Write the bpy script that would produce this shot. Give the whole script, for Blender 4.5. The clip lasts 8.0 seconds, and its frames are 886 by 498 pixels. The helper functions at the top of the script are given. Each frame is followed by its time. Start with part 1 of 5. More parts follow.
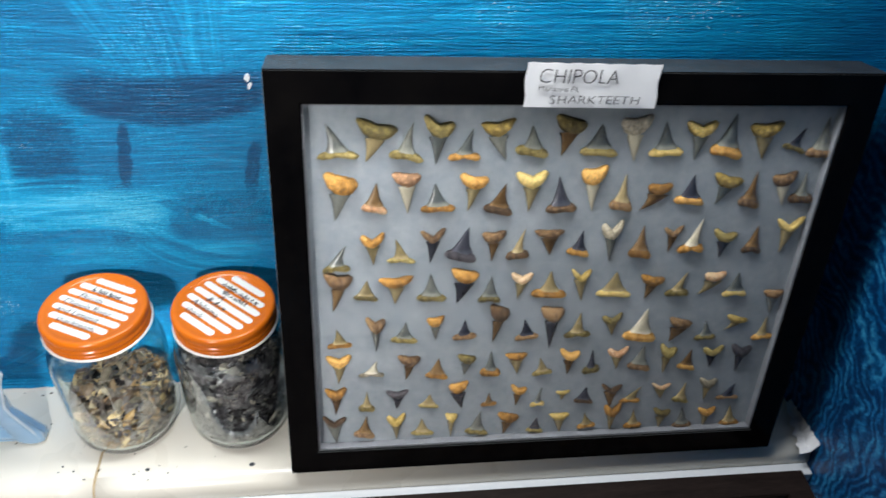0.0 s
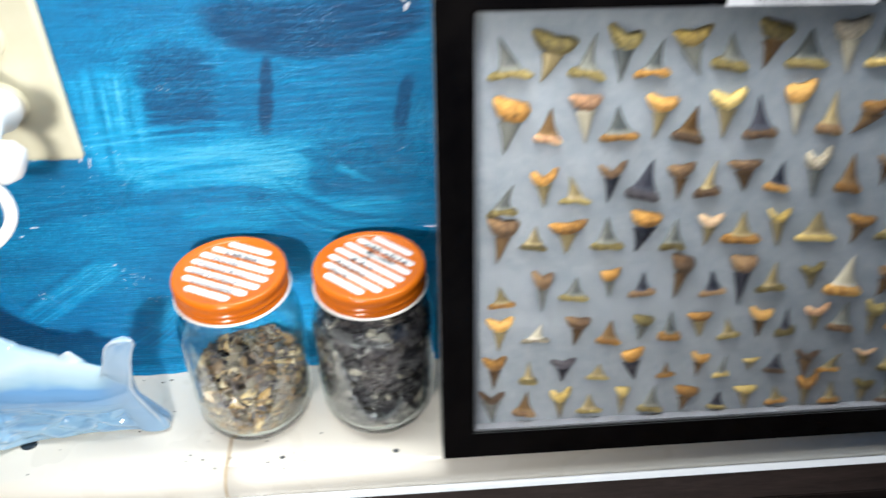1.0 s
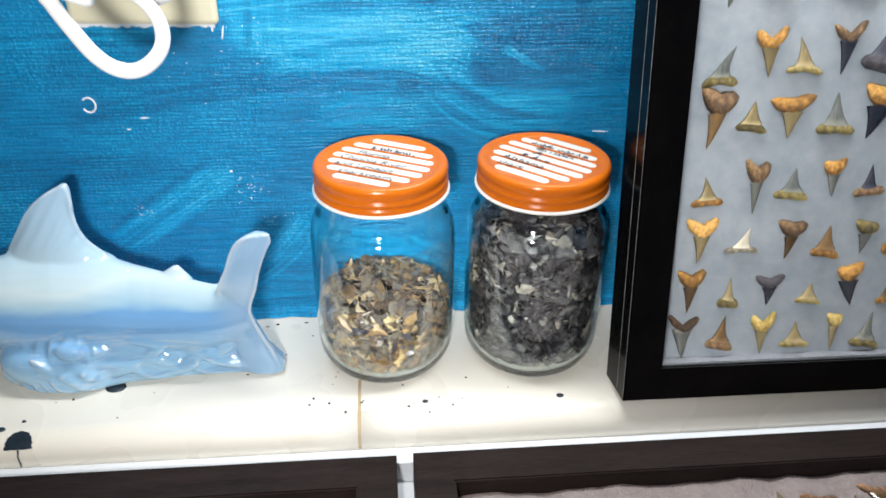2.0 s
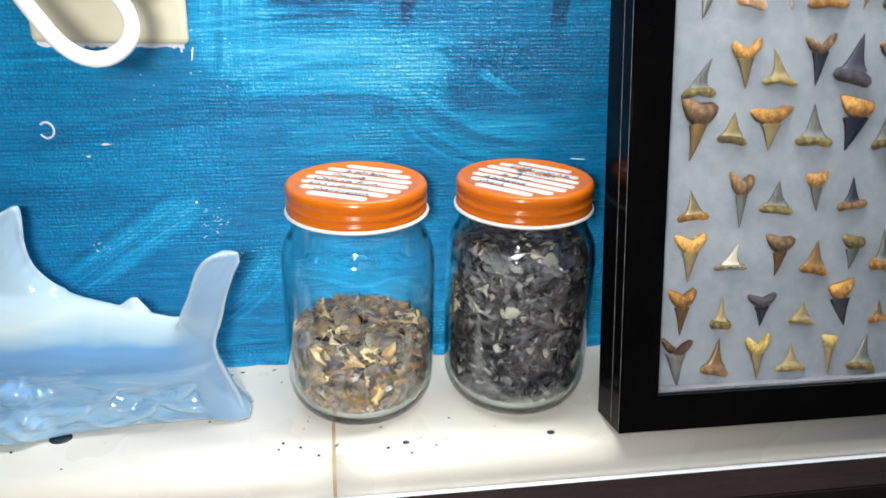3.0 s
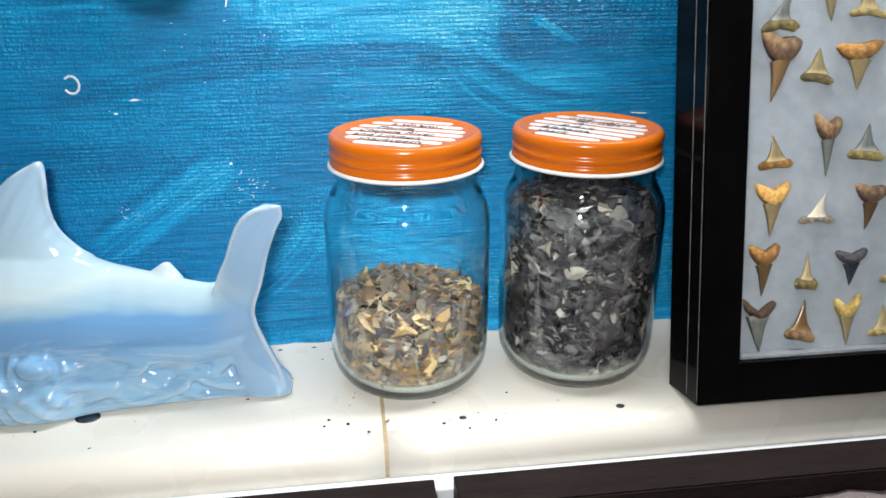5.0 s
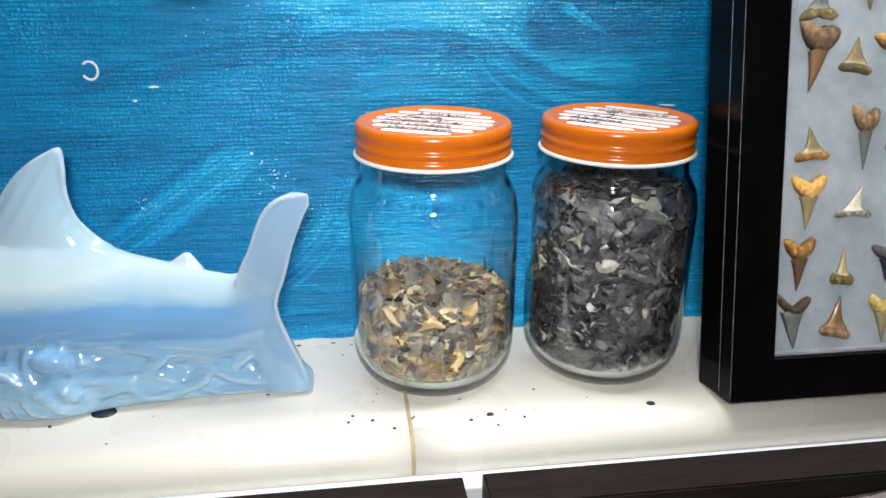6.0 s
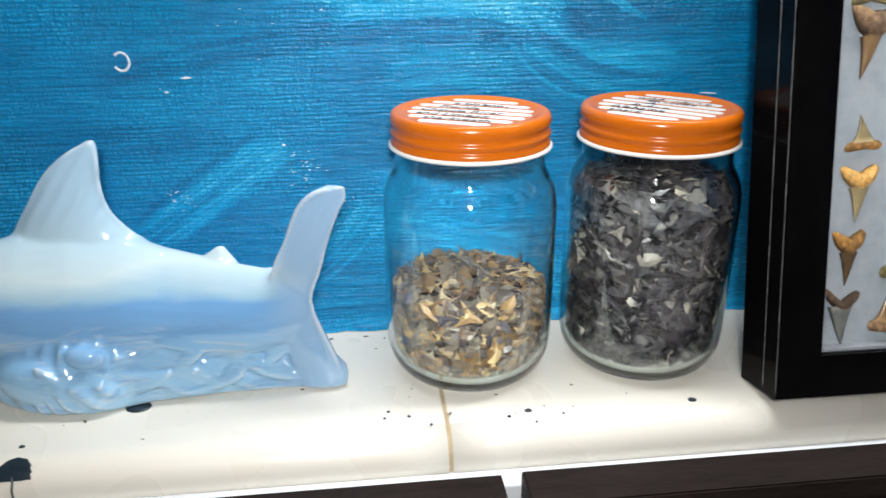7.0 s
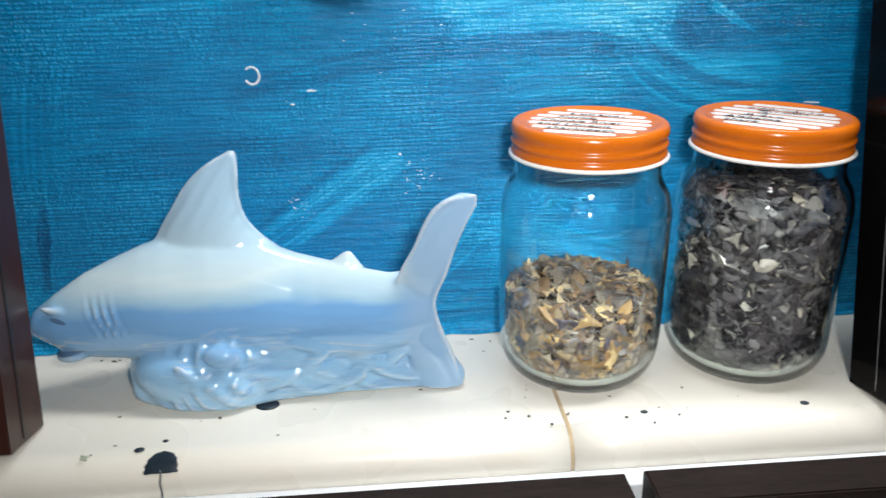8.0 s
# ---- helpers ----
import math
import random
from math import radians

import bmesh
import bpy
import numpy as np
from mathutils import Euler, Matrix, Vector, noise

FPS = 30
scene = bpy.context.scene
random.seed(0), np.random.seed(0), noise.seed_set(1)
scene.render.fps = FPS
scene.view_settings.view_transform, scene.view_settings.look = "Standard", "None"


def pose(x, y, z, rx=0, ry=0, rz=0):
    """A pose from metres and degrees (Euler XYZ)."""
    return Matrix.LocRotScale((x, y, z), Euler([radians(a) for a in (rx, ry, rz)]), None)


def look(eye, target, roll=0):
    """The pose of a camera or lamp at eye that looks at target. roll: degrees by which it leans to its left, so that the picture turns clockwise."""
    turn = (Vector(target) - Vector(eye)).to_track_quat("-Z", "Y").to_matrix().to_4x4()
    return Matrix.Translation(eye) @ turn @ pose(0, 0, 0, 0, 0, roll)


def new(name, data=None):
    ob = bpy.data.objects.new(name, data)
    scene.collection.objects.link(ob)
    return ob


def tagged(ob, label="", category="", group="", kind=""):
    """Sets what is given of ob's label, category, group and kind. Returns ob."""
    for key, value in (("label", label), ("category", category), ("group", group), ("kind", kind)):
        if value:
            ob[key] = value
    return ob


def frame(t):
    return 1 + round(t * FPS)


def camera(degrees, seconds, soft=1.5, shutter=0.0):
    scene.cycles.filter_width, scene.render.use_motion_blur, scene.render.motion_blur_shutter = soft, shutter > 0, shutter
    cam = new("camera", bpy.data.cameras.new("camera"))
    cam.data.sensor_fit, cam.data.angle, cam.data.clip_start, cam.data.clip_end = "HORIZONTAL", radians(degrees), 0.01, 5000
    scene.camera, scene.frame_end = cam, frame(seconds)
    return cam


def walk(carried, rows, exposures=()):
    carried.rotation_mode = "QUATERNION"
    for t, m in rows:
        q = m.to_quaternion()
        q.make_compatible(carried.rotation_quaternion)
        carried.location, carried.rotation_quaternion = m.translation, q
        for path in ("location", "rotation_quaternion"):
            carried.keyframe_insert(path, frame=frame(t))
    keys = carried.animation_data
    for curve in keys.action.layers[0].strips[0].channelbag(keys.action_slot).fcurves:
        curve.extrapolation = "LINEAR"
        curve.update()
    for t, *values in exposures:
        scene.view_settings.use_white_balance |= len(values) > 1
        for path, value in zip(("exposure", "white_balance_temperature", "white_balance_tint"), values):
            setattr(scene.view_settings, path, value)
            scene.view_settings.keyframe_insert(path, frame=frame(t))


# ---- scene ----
cam = camera(61.36, 8.0, shutter=0.5)
PATH = [
    (0, (0.2110, -0.4202, 0.5142), (0.4342, 0.9992, -0.7290), 4.52),
    (0.5, (0.1925, -0.4125, 0.5123), (0.3291, 0.9868, -0.7657), 3.26),
    (1, (0.1392, -0.4078, 0.4261), (0.2424, 1.0942, -0.7329), -0.40),
    (1.5, (0.0585, -0.4023, 0.3454), (0.1081, 1.1872, -0.6943), -1.89),
    (1.7, (0.0427, -0.3976, 0.3231), (0.1269, 1.2003, -0.7014), -0.73),
    (2.8, (0.0204, -0.4006, 0.2556), (0.2687, 1.3056, -0.5427), 1.20),
    (3, (0.0191, -0.4007, 0.2462), (0.2807, 1.3296, -0.4940), 1.18),
    (3.5, (0.0175, -0.3983, 0.2271), (0.2628, 1.3356, -0.5102), -0.31),
    (4, (0.0110, -0.3939, 0.2179), (0.2572, 1.3551, -0.4825), -0.14),
    (4.5, (0.0087, -0.3856, 0.2134), (0.2523, 1.3689, -0.4738), -0.14),
    (4.7, (0.0066, -0.3828, 0.2107), (0.2347, 1.3670, -0.4937), -0.29),
    (6, (-0.0124, -0.3713, 0.1981), (0.2279, 1.3825, -0.4922), 0.33),
    (6.5, (-0.0128, -0.3674, 0.1944), (0.2079, 1.3829, -0.5112), -0.15),
    (7, (-0.0204, -0.3628, 0.1983), (0.1752, 1.3841, -0.5230), -0.26),
    (7.5, (-0.0439, -0.3652, 0.1997), (0.1170, 1.3875, -0.5158), -0.50),
    (8, (-0.0647, -0.3705, 0.2031), (0.0639, 1.3890, -0.5024), -0.96),
]
walk(cam, [(t, look(eye, target, roll)) for t, eye, target, roll in PATH], exposures=((0.0, -0.46), (0.6, -0.30), (1.1, -0.14), (1.7, -0.22), (8.0, -0.30)))

# ---- light and exposure ----
world = bpy.data.worlds.new("world")
scene.world = world
world.use_nodes = True
world.node_tree.nodes["Background"].inputs[0].default_value = (0.75, 0.85, 1.0, 1)
world.node_tree.nodes["Background"].inputs[1].default_value = 0.03


def lamp(name, eye, target, watts, size, colour, depth=0.0):
    data = bpy.data.lights.new(name, "AREA")
    data.energy, data.size, data.shape, data.color = watts, size, "DISK", colour
    if depth:
        data.shape, data.size_y = "RECTANGLE", depth
    ob = new(name, data)
    ob.matrix_world = look(eye, target)
    return ob


lamp("overhead_lamp", (0.16, -0.045, 0.54), (0.16, -0.105, 0.0), 4.1, 0.48, (0.95, 0.98, 1.0), 0.06)
torch = lamp("torch", (-0.018, -0.415, 0.252), (-0.037, 0, 0.13), 0.90, 0.042, (1.0, 0.985, 0.97))
torch.data.spread = radians(118)


# ---- materials ----
class Nodes:
    """A node material with a Principled shader, and short ways to add nodes to it."""

    def __init__(self, name, colour=(0.5, 0.5, 0.5), rough=0.5, metal=0.0, coat=0.0, spec=0.5):
        self.mat = bpy.data.materials.new(name)
        self.mat.use_nodes = True
        self.t = self.mat.node_tree
        self.b = self.t.nodes["Principled BSDF"]
        self.put("Base Color", (*colour, 1))
        self.put("Roughness", rough)
        self.put("Metallic", metal)
        self.put("Coat Weight", coat)
        self.put("Coat Roughness", 0.05)
        self.put("Specular IOR Level", spec)
        self._c = None

    def put(self, key, value, node=None):
        socket = (node or self.b).inputs[key]
        if isinstance(value, bpy.types.NodeSocket):
            self.t.links.new(value, socket)
        else:
            socket.default_value = value

    def coords(self, scale=(1, 1, 1), turn=(0, 0, 0), shift=(0, 0, 0), kind="Object"):
        if self._c is None:
            self._c = self.t.nodes.new("ShaderNodeTexCoord")
        m = self.t.nodes.new("ShaderNodeMapping")
        m.inputs["Scale"].default_value = scale
        m.inputs["Rotation"].default_value = turn
        m.inputs["Location"].default_value = shift
        self.t.links.new(self._c.outputs[kind], m.inputs["Vector"])
        return m.outputs[0]

    def noise(self, scale, detail=4, rough=0.6, vector=None, distort=0.0):
        n = self.t.nodes.new("ShaderNodeTexNoise")
        n.inputs["Scale"].default_value, n.inputs["Detail"].default_value = scale, detail
        n.inputs["Roughness"].default_value, n.inputs["Distortion"].default_value = rough, distort
        self.t.links.new(vector or self.coords(), n.inputs["Vector"])
        return n.outputs["Fac"]

    def ramp(self, value, *stops):
        r = self.t.nodes.new("ShaderNodeValToRGB")
        while len(r.color_ramp.elements) < len(stops):
            r.color_ramp.elements.new(0.5)
        for e, (p, c) in zip(r.color_ramp.elements, stops):
            e.position, e.color = p, (*c, 1) if len(c) == 3 else c
        self.t.links.new(value, r.inputs[0])
        return r.outputs[0]

    def grey(self, value, lo, hi, a=0.0, b=1.0):
        n = self.t.nodes.new("ShaderNodeMapRange")
        n.interpolation_type = "SMOOTHSTEP"
        for key, v in (("From Min", lo), ("From Max", hi), ("To Min", a), ("To Max", b)):
            n.inputs[key].default_value = v
        self.t.links.new(value, n.inputs["Value"])
        return n.outputs[0]

    def math(self, op, a, b=0.0, c=0.0):
        n = self.t.nodes.new("ShaderNodeMath")
        n.operation = op
        for i, v in enumerate((a, b, c)):
            if isinstance(v, bpy.types.NodeSocket):
                self.t.links.new(v, n.inputs[i])
            else:
                n.inputs[i].default_value = v
        return n.outputs[0]

    def mix(self, fac, a, b, blend="MIX"):
        n = self.t.nodes.new("ShaderNodeMix")
        n.data_type, n.blend_type = "RGBA", blend
        for key, v in ((0, fac), (6, a), (7, b)):
            if isinstance(v, bpy.types.NodeSocket):
                self.t.links.new(v, n.inputs[key])
            else:
                n.inputs[key].default_value = v if key == 0 else (*v, 1)
        return n.outputs[2]

    def xyz(self, vector):
        n = self.t.nodes.new("ShaderNodeSeparateXYZ")
        self.t.links.new(vector, n.inputs[0])
        return n.outputs

    def bump(self, height, strength, distance):
        n = self.t.nodes.new("ShaderNodeBump")
        n.inputs["Strength"].default_value, n.inputs["Distance"].default_value = strength, distance
        self.t.links.new(height, n.inputs["Height"])
        self.put("Normal", n.outputs[0])

    def island(self):
        return self.t.nodes.new("ShaderNodeNewGeometry").outputs["Random Per Island"]

    def any_one(self):
        return self.t.nodes.new("ShaderNodeObjectInfo").outputs["Random"]


def painted_blue(name, strokes):
    """Brushed blue emulsion on a coarse canvas board: a streaky ground, strokes laid over it one by one, and ridges of dried paint."""
    n = Nodes(name, rough=0.3, spec=0.32)
    streak = n.noise(24, 5, 0.65, n.coords((1, 1, 10)), 0.5)
    broad = n.noise(9, 3, 0.55, n.coords((1, 1, 1.6)), 0.9)
    hairs = n.noise(46, 4, 0.75, n.coords((1, 1, 9)), 0.5)
    tone = n.math("ADD", n.math("MULTIPLY", streak, 0.34), n.math("ADD", n.math("MULTIPLY", broad, 0.36), n.math("MULTIPLY", hairs, 0.30)))
    tone = n.grey(tone, 0.22, 0.78, 0.44, 0.66)
    plain = n.coords()
    edge = n.math("MULTIPLY", n.math("SUBTRACT", n.noise(45, 4, 0.7), 0.5), 0.010)
    for x, z, angle, length, width, bend, level, cover in strokes:
        # each stroke is worked out after the one below it
        after = n.t.nodes.new("ShaderNodeVectorMath")
        after.operation = "SUBTRACT"
        n.t.links.new(plain, after.inputs[0])
        below = n.t.nodes.new("ShaderNodeCombineXYZ")
        n.t.links.new(n.math("MULTIPLY_ADD", tone, 1e-7, x), below.inputs[0])
        below.inputs[2].default_value = z
        n.t.links.new(below.outputs[0], after.inputs[1])
        rot = n.t.nodes.new("ShaderNodeVectorRotate")
        rot.rotation_type = "Y_AXIS"
        rot.inputs["Angle"].default_value = radians(angle)
        n.t.links.new(after.outputs[0], rot.inputs["Vector"])
        u, _, v = n.xyz(rot.outputs[0])
        curve = n.math("ADD", v, n.math("MULTIPLY", n.math("MULTIPLY", u, u), bend))
        flat = n.t.nodes.new("ShaderNodeCombineXYZ")
        n.t.links.new(n.math("MULTIPLY", u, 10.0), flat.inputs[0])
        n.t.links.new(n.math("MULTIPLY", curve, 330.0), flat.inputs[1])
        flat.inputs[2].default_value = x * 50
        bristle = n.noise(1.0, 3, 0.7, flat.outputs[0])
        across = n.math("POWER", n.math("DIVIDE", n.math("ADD", n.math("ABSOLUTE", curve), edge), width * 0.5), 3.0)
        along = n.math("POWER", n.math("DIVIDE", n.math("ADD", n.math("ABSOLUTE", u), n.math("MULTIPLY", n.math("SUBTRACT", bristle, 0.5), width * 0.6)), length * 0.5), 4.0)
        inside = n.grey(n.math("ADD", across, along), 1.45, 0.35)
        inside = n.math("MULTIPLY", inside, n.grey(bristle, 0.28, 0.60, cover * 0.25, cover))
        laid = n.math("ADD", n.math("MULTIPLY", n.math("SUBTRACT", bristle, 0.5), 0.95), level)
        blend = n.t.nodes.new("ShaderNodeMix")
        n.t.links.new(inside, blend.inputs[0])
        n.t.links.new(tone, blend.inputs[2])
        n.t.links.new(laid, blend.inputs[3])
        tone = blend.outputs[0]
    # rows of the coarse weave under the paint, broken into dashes
    rows = n.t.nodes.new("ShaderNodeTexWave")
    rows.wave_type, rows.bands_direction = "BANDS", "Z"
    for k, v in (("Scale", 150), ("Distortion", 2.6), ("Detail", 3), ("Detail Scale", 1.4), ("Detail Roughness", 0.6)):
        rows.inputs[k].default_value = v
    n.t.links.new(n.coords((0.35, 1, 1)), rows.inputs["Vector"])
    dash = n.grey(n.noise(520, 2, 0.5, n.coords((1.5, 1, 0.9)), 0.4), 0.34, 0.68)
    warp = n.grey(n.noise(300, 2, 0.6, n.coords((2.2, 1, 0.25))), 0.35, 0.70)
    worn = n.grey(n.noise(14, 3, 0.6), 0.36, 0.62, 0.25, 1.0)
    weave = n.math("MULTIPLY", n.math("ADD", n.math("MULTIPLY", n.math("MULTIPLY", rows.outputs["Fac"], dash), 0.75), n.math("MULTIPLY", warp, 0.13)), worn)
    # ridges of the weave also coloured paler, for the light they catch
    tone = n.math("ADD", tone, n.math("MULTIPLY", n.math("SUBTRACT", weave, 0.25), 0.40))
    tone = n.math("ADD", tone, n.math("MULTIPLY", n.math("SUBTRACT", n.noise(90, 3, 0.6, n.coords((0.5, 1, 7)), 0.3), 0.5), 0.30))
    colour = n.ramp(tone, (0.10, (0.0006, 0.036, 0.115)), (0.30, (0.001, 0.100, 0.245)), (0.49, (0.001, 0.212, 0.468)), (0.69, (0.003, 0.365, 0.690)), (0.95, (0.12, 0.62, 0.90)))
    n.put("Base Color", colour)
    ridges = n.math("ADD", n.noise(46, 4, 0.75, n.coords((1, 1, 9)), 0.5), n.noise(24, 5, 0.65, n.coords((1, 1, 10)), 0.5))
    n.bump(n.math("ADD", n.math("MULTIPLY", weave, 0.95), ridges), 1.0, 0.0012)
    n.put("Roughness", n.grey(n.noise(9, 2), 0.3, 0.7, 0.26, 0.40))
    return n.mat


# strokes of the brush in the order they were laid, with sheen and lid reflections painted in: x, z, slope, length,
# width, bend, tone, cover
BACK_STROKES = [
    (0.0300, 0.3050, -8, 0.20, 0.075, 0.4, 0.47, 0.9), (0.3300, 0.3450, 2, 0.46, 0.090, 0.1, 0.70, 0.8),
    (0.0750, 0.3150, -62, 0.075, 0.030, 2.0, 0.62, 0.8), (0.1000, 0.3150, -78, 0.070, 0.035, 1.0, 0.56, 0.85), (0.1280, 0.3180, 88, 0.070, 0.030, 0, 0.66, 0.8),
    (0.0970, 0.2665, 1, 0.128, 0.034, -2.5, 0.22, 1.1), (0.0125, 0.2295, 0, 0.046, 0.062, 0, 0.27, 1.0), (0.0460, 0.2205, 0, 0.034, 0.042, 0, 0.46, 1.0),
    (0.1130, 0.1740, -3, 0.075, 0.042, 0, 0.43, 1.0), (0.1015, 0.2245, 3, 0.080, 0.052, 1.0, 0.50, 1.0), (0.0622, 0.2265, 82, 0.052, 0.008, 0, 0.22, 1.0), (0.1430, 0.2137, 80, 0.048, 0.009, 2.0, 0.24, 1.0),
    # the 0.86 stroke paints the torch's sheen over the pale patch
    (-0.0320, 0.2120, 84, 0.075, 0.040, 0, 0.74, 1.0), (0.0270, 0.1780, -3, 0.112, 0.044, 4.0, 0.72, 1.0), (0.0250, 0.1820, 2, 0.130, 0.032, -1.0, 0.86, 0.7), (-0.0110, 0.2010, 4, 0.120, 0.020, 1.0, 0.76, 0.7),
    # pale ovals above the jars: reflections of the lids, laid in as strokes
    (0.1140, 0.1445, 2, 0.056, 0.018, 1.5, 0.68, 0.85), (0.0250, 0.1408, 0, 0.066, 0.018, 4.0, 0.72, 0.5),
    (0.0920, 0.1345, -22, 0.085, 0.030, -7.0, 0.66, 0.85), (0.0950, 0.1405, -22, 0.080, 0.006, -7.0, 0.38, 0.6), (0.0900, 0.1290, -20, 0.080, 0.005, -7.0, 0.40, 0.6),
    (0.1500, 0.1780, 4, 0.100, 0.050, 0.5, 0.46, 0.9), (0.0977, 0.1778, -31, 0.050, 0.008, 0, 0.38, 0.6), (0.1120, 0.1690, -30, 0.030, 0.004, 0, 0.72, 0.9), (0.0457, 0.1562, 0, 0.012, 0.005, 0, 0.32, 0.8), (0.0880, 0.1625, -50, 0.018, 0.006, 0, 0.38, 0.6),
    (-0.0960, 0.0815, 33, 0.090, 0.022, 0.3, 0.74, 0.9), (-0.1005, 0.0920, 35, 0.080, 0.005, 0.3, 0.42, 0.6),
    (-0.0020, 0.0170, 0, 1.20, 0.034, 0, 0.64, 0.7), (-0.0316, 0.1579, 4, 0.220, 0.012, 1.0, 0.38, 0.7), (-0.2462, 0.0600, 82, 0.050, 0.006, 0, 0.26, 0.9), (-0.2350, 0.1200, 80, 0.100, 0.030, 2.0, 0.58, 0.6),
    (0.0184, 0.0485, -14, 0.170, 0.032, 1.5, 0.66, 0.75), (-0.0427, 0.0436, 40, 0.080, 0.024, -3.0, 0.66, 0.8), (-0.1541, 0.1095, 2, 0.140, 0.022, 0.8, 0.44, 0.7), (-0.1433, 0.1834, 3, 0.140, 0.018, 0.6, 0.60, 0.7),
]
M = {}
M["blue"] = painted_blue("brushed_blue_paint", BACK_STROKES)


def swirled():
    n = Nodes("swirled_blue_paint", rough=0.36, coat=0.1)
    w = n.t.nodes.new("ShaderNodeTexWave")
    w.wave_type, w.rings_direction = "RINGS", "X"
    for k, v in (("Scale", 34), ("Distortion", 22), ("Detail", 4), ("Detail Scale", 0.7)):
        w.inputs[k].default_value = v
    n.t.links.new(n.coords((1, 1, 1)), w.inputs["Vector"])
    hair = n.grey(n.noise(70, 5, 0.75, n.coords((1, 1, 1)), 5.0), 0.42, 0.70)
    tone = n.math("ADD", n.math("MULTIPLY", w.outputs["Fac"], 0.20), n.math("MULTIPLY", n.noise(11, 7, 0.72, None, 3.0), 0.72))
    tone = n.math("ADD", tone, n.math("MULTIPLY", hair, 0.16))
    n.put("Base Color", n.ramp(tone, (0.40, (0.001, 0.030, 0.110)), (0.56, (0.003, 0.110, 0.300)), (0.74, (0.05, 0.36, 0.62)), (0.86, (0.20, 0.58, 0.80))))
    n.bump(n.noise(40, 5, 0.7, None, 2.5), 0.6, 0.0015)
    return n.mat


M["swirl"] = swirled()


def simple(name, a, b, scale, rough, bump=0.0, dist=0.001, stretch=(1, 1, 1), **more):
    """Two tones mingled at two scales, with fine relief."""
    n = Nodes(name, a, rough, **more)
    v = n.coords(stretch)
    t = n.math("ADD", n.math("MULTIPLY", n.noise(scale, 4, 0.6, v), 0.6), n.math("MULTIPLY", n.noise(scale * 6, 3, 0.6, v), 0.4))
    n.put("Base Color", n.ramp(t, (0.32, a), (0.68, b)))
    if bump:
        n.bump(n.noise(scale * 9, 4, 0.65, v), bump, dist)
    return n.mat


def tile_glaze():
    n = Nodes("cream_glazed_tile", rough=0.22, coat=0.15)
    t = n.noise(7, 4, 0.6)
    c = n.ramp(t, (0.3, (0.86, 0.80, 0.68)), (0.7, (0.91, 0.87, 0.78)))
    stain = n.grey(n.noise(30, 6, 0.7), 0.58, 0.85, 0.0, 0.22)
    n.put("Base Color", n.mix(stain, c, (0.60, 0.48, 0.30)))
    n.bump(n.noise(18, 2, 0.4), 0.08, 0.0006)
    n.put("Roughness", n.grey(n.noise(14, 2), 0.3, 0.7, 0.24, 0.34))
    return n.mat


M["tile"] = tile_glaze()
M["grout"] = simple("stained_grout", (0.42, 0.29, 0.14), (0.66, 0.54, 0.36), 120, 0.85, 0.5, 0.0006)
M["white_trim"] = simple("white_painted_trim", (0.74, 0.77, 0.80), (0.82, 0.84, 0.86), 40, 0.45, 0.15, 0.0005)


def light_topped(name, a, b):
    """Glossy black wood, finely specked; upward faces tinted paler to paint in reflected light."""
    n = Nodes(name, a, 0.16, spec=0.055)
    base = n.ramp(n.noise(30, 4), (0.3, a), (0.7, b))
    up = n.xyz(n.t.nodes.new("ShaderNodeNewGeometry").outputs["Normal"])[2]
    top_light = n.math("MULTIPLY", n.grey(up, 0.55, 0.95, 0.0, 0.12), n.grey(n.noise(70, 4, 0.7), 0.2, 0.8, 0.6, 1.0))
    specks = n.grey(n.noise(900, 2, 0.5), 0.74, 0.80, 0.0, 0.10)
    paler = n.math("ADD", top_light, specks)
    n.put("Base Color", n.mix(paler, base, (0.32, 0.34, 0.35)))
    n.put("Roughness", n.grey(paler, 0.0, 0.3, 0.15, 0.45))
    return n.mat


M["black_frame"] = light_topped("black_glossy_wood", (0.002, 0.002, 0.0025), (0.005, 0.0045, 0.0045))
M["brown_frame"] = simple("worn_dark_brown_wood", (0.010, 0.0065, 0.0055), (0.030, 0.020, 0.017), 45, 0.55, 0.25, 0.0003, (0.4, 3, 3), spec=0.10)
M["red_frame"] = simple("dark_mahogany_wood", (0.020, 0.005, 0.003), (0.055, 0.014, 0.008), 40, 0.40, 0.12, 0.0003, (4, 4, 0.5), coat=0.2)
M["worn_lit_edge"] = simple("rubbed_frame_edge", (0.05, 0.05, 0.05), (0.42, 0.42, 0.42), 90, 0.4)
M["backing"] = simple("grey_white_felt", (0.185, 0.212, 0.240), (0.285, 0.312, 0.335), 26, 0.9, 0.35, 0.0007)
M["cotton"] = simple("cotton_batting", (0.28, 0.22, 0.205), (0.42, 0.35, 0.33), 60, 0.95, 0.8, 0.003)
M["orange"] = simple("orange_enamel", (0.58, 0.128, 0.005), (0.66, 0.155, 0.008), 35, 0.22, 0.0, 0.0003, spec=0.4)
M["white_enamel"] = simple("white_enamel", (0.80, 0.78, 0.72), (0.84, 0.83, 0.80), 60, 0.3)
M["pale_glint"] = Nodes("pale_blue_fleck", (0.74, 0.84, 0.90), 0.3).mat
M["ink"] = Nodes("black_ink", (0.012, 0.011, 0.016), 0.6).mat
M["paper"] = simple("white_paper", (0.86, 0.86, 0.88), (0.90, 0.90, 0.91), 70, 0.75, 0.2, 0.0006)
M["ivory"] = simple("ivory_plastic", (0.66, 0.62, 0.44), (0.72, 0.68, 0.51), 20, 0.38, 0.05, 0.0004)
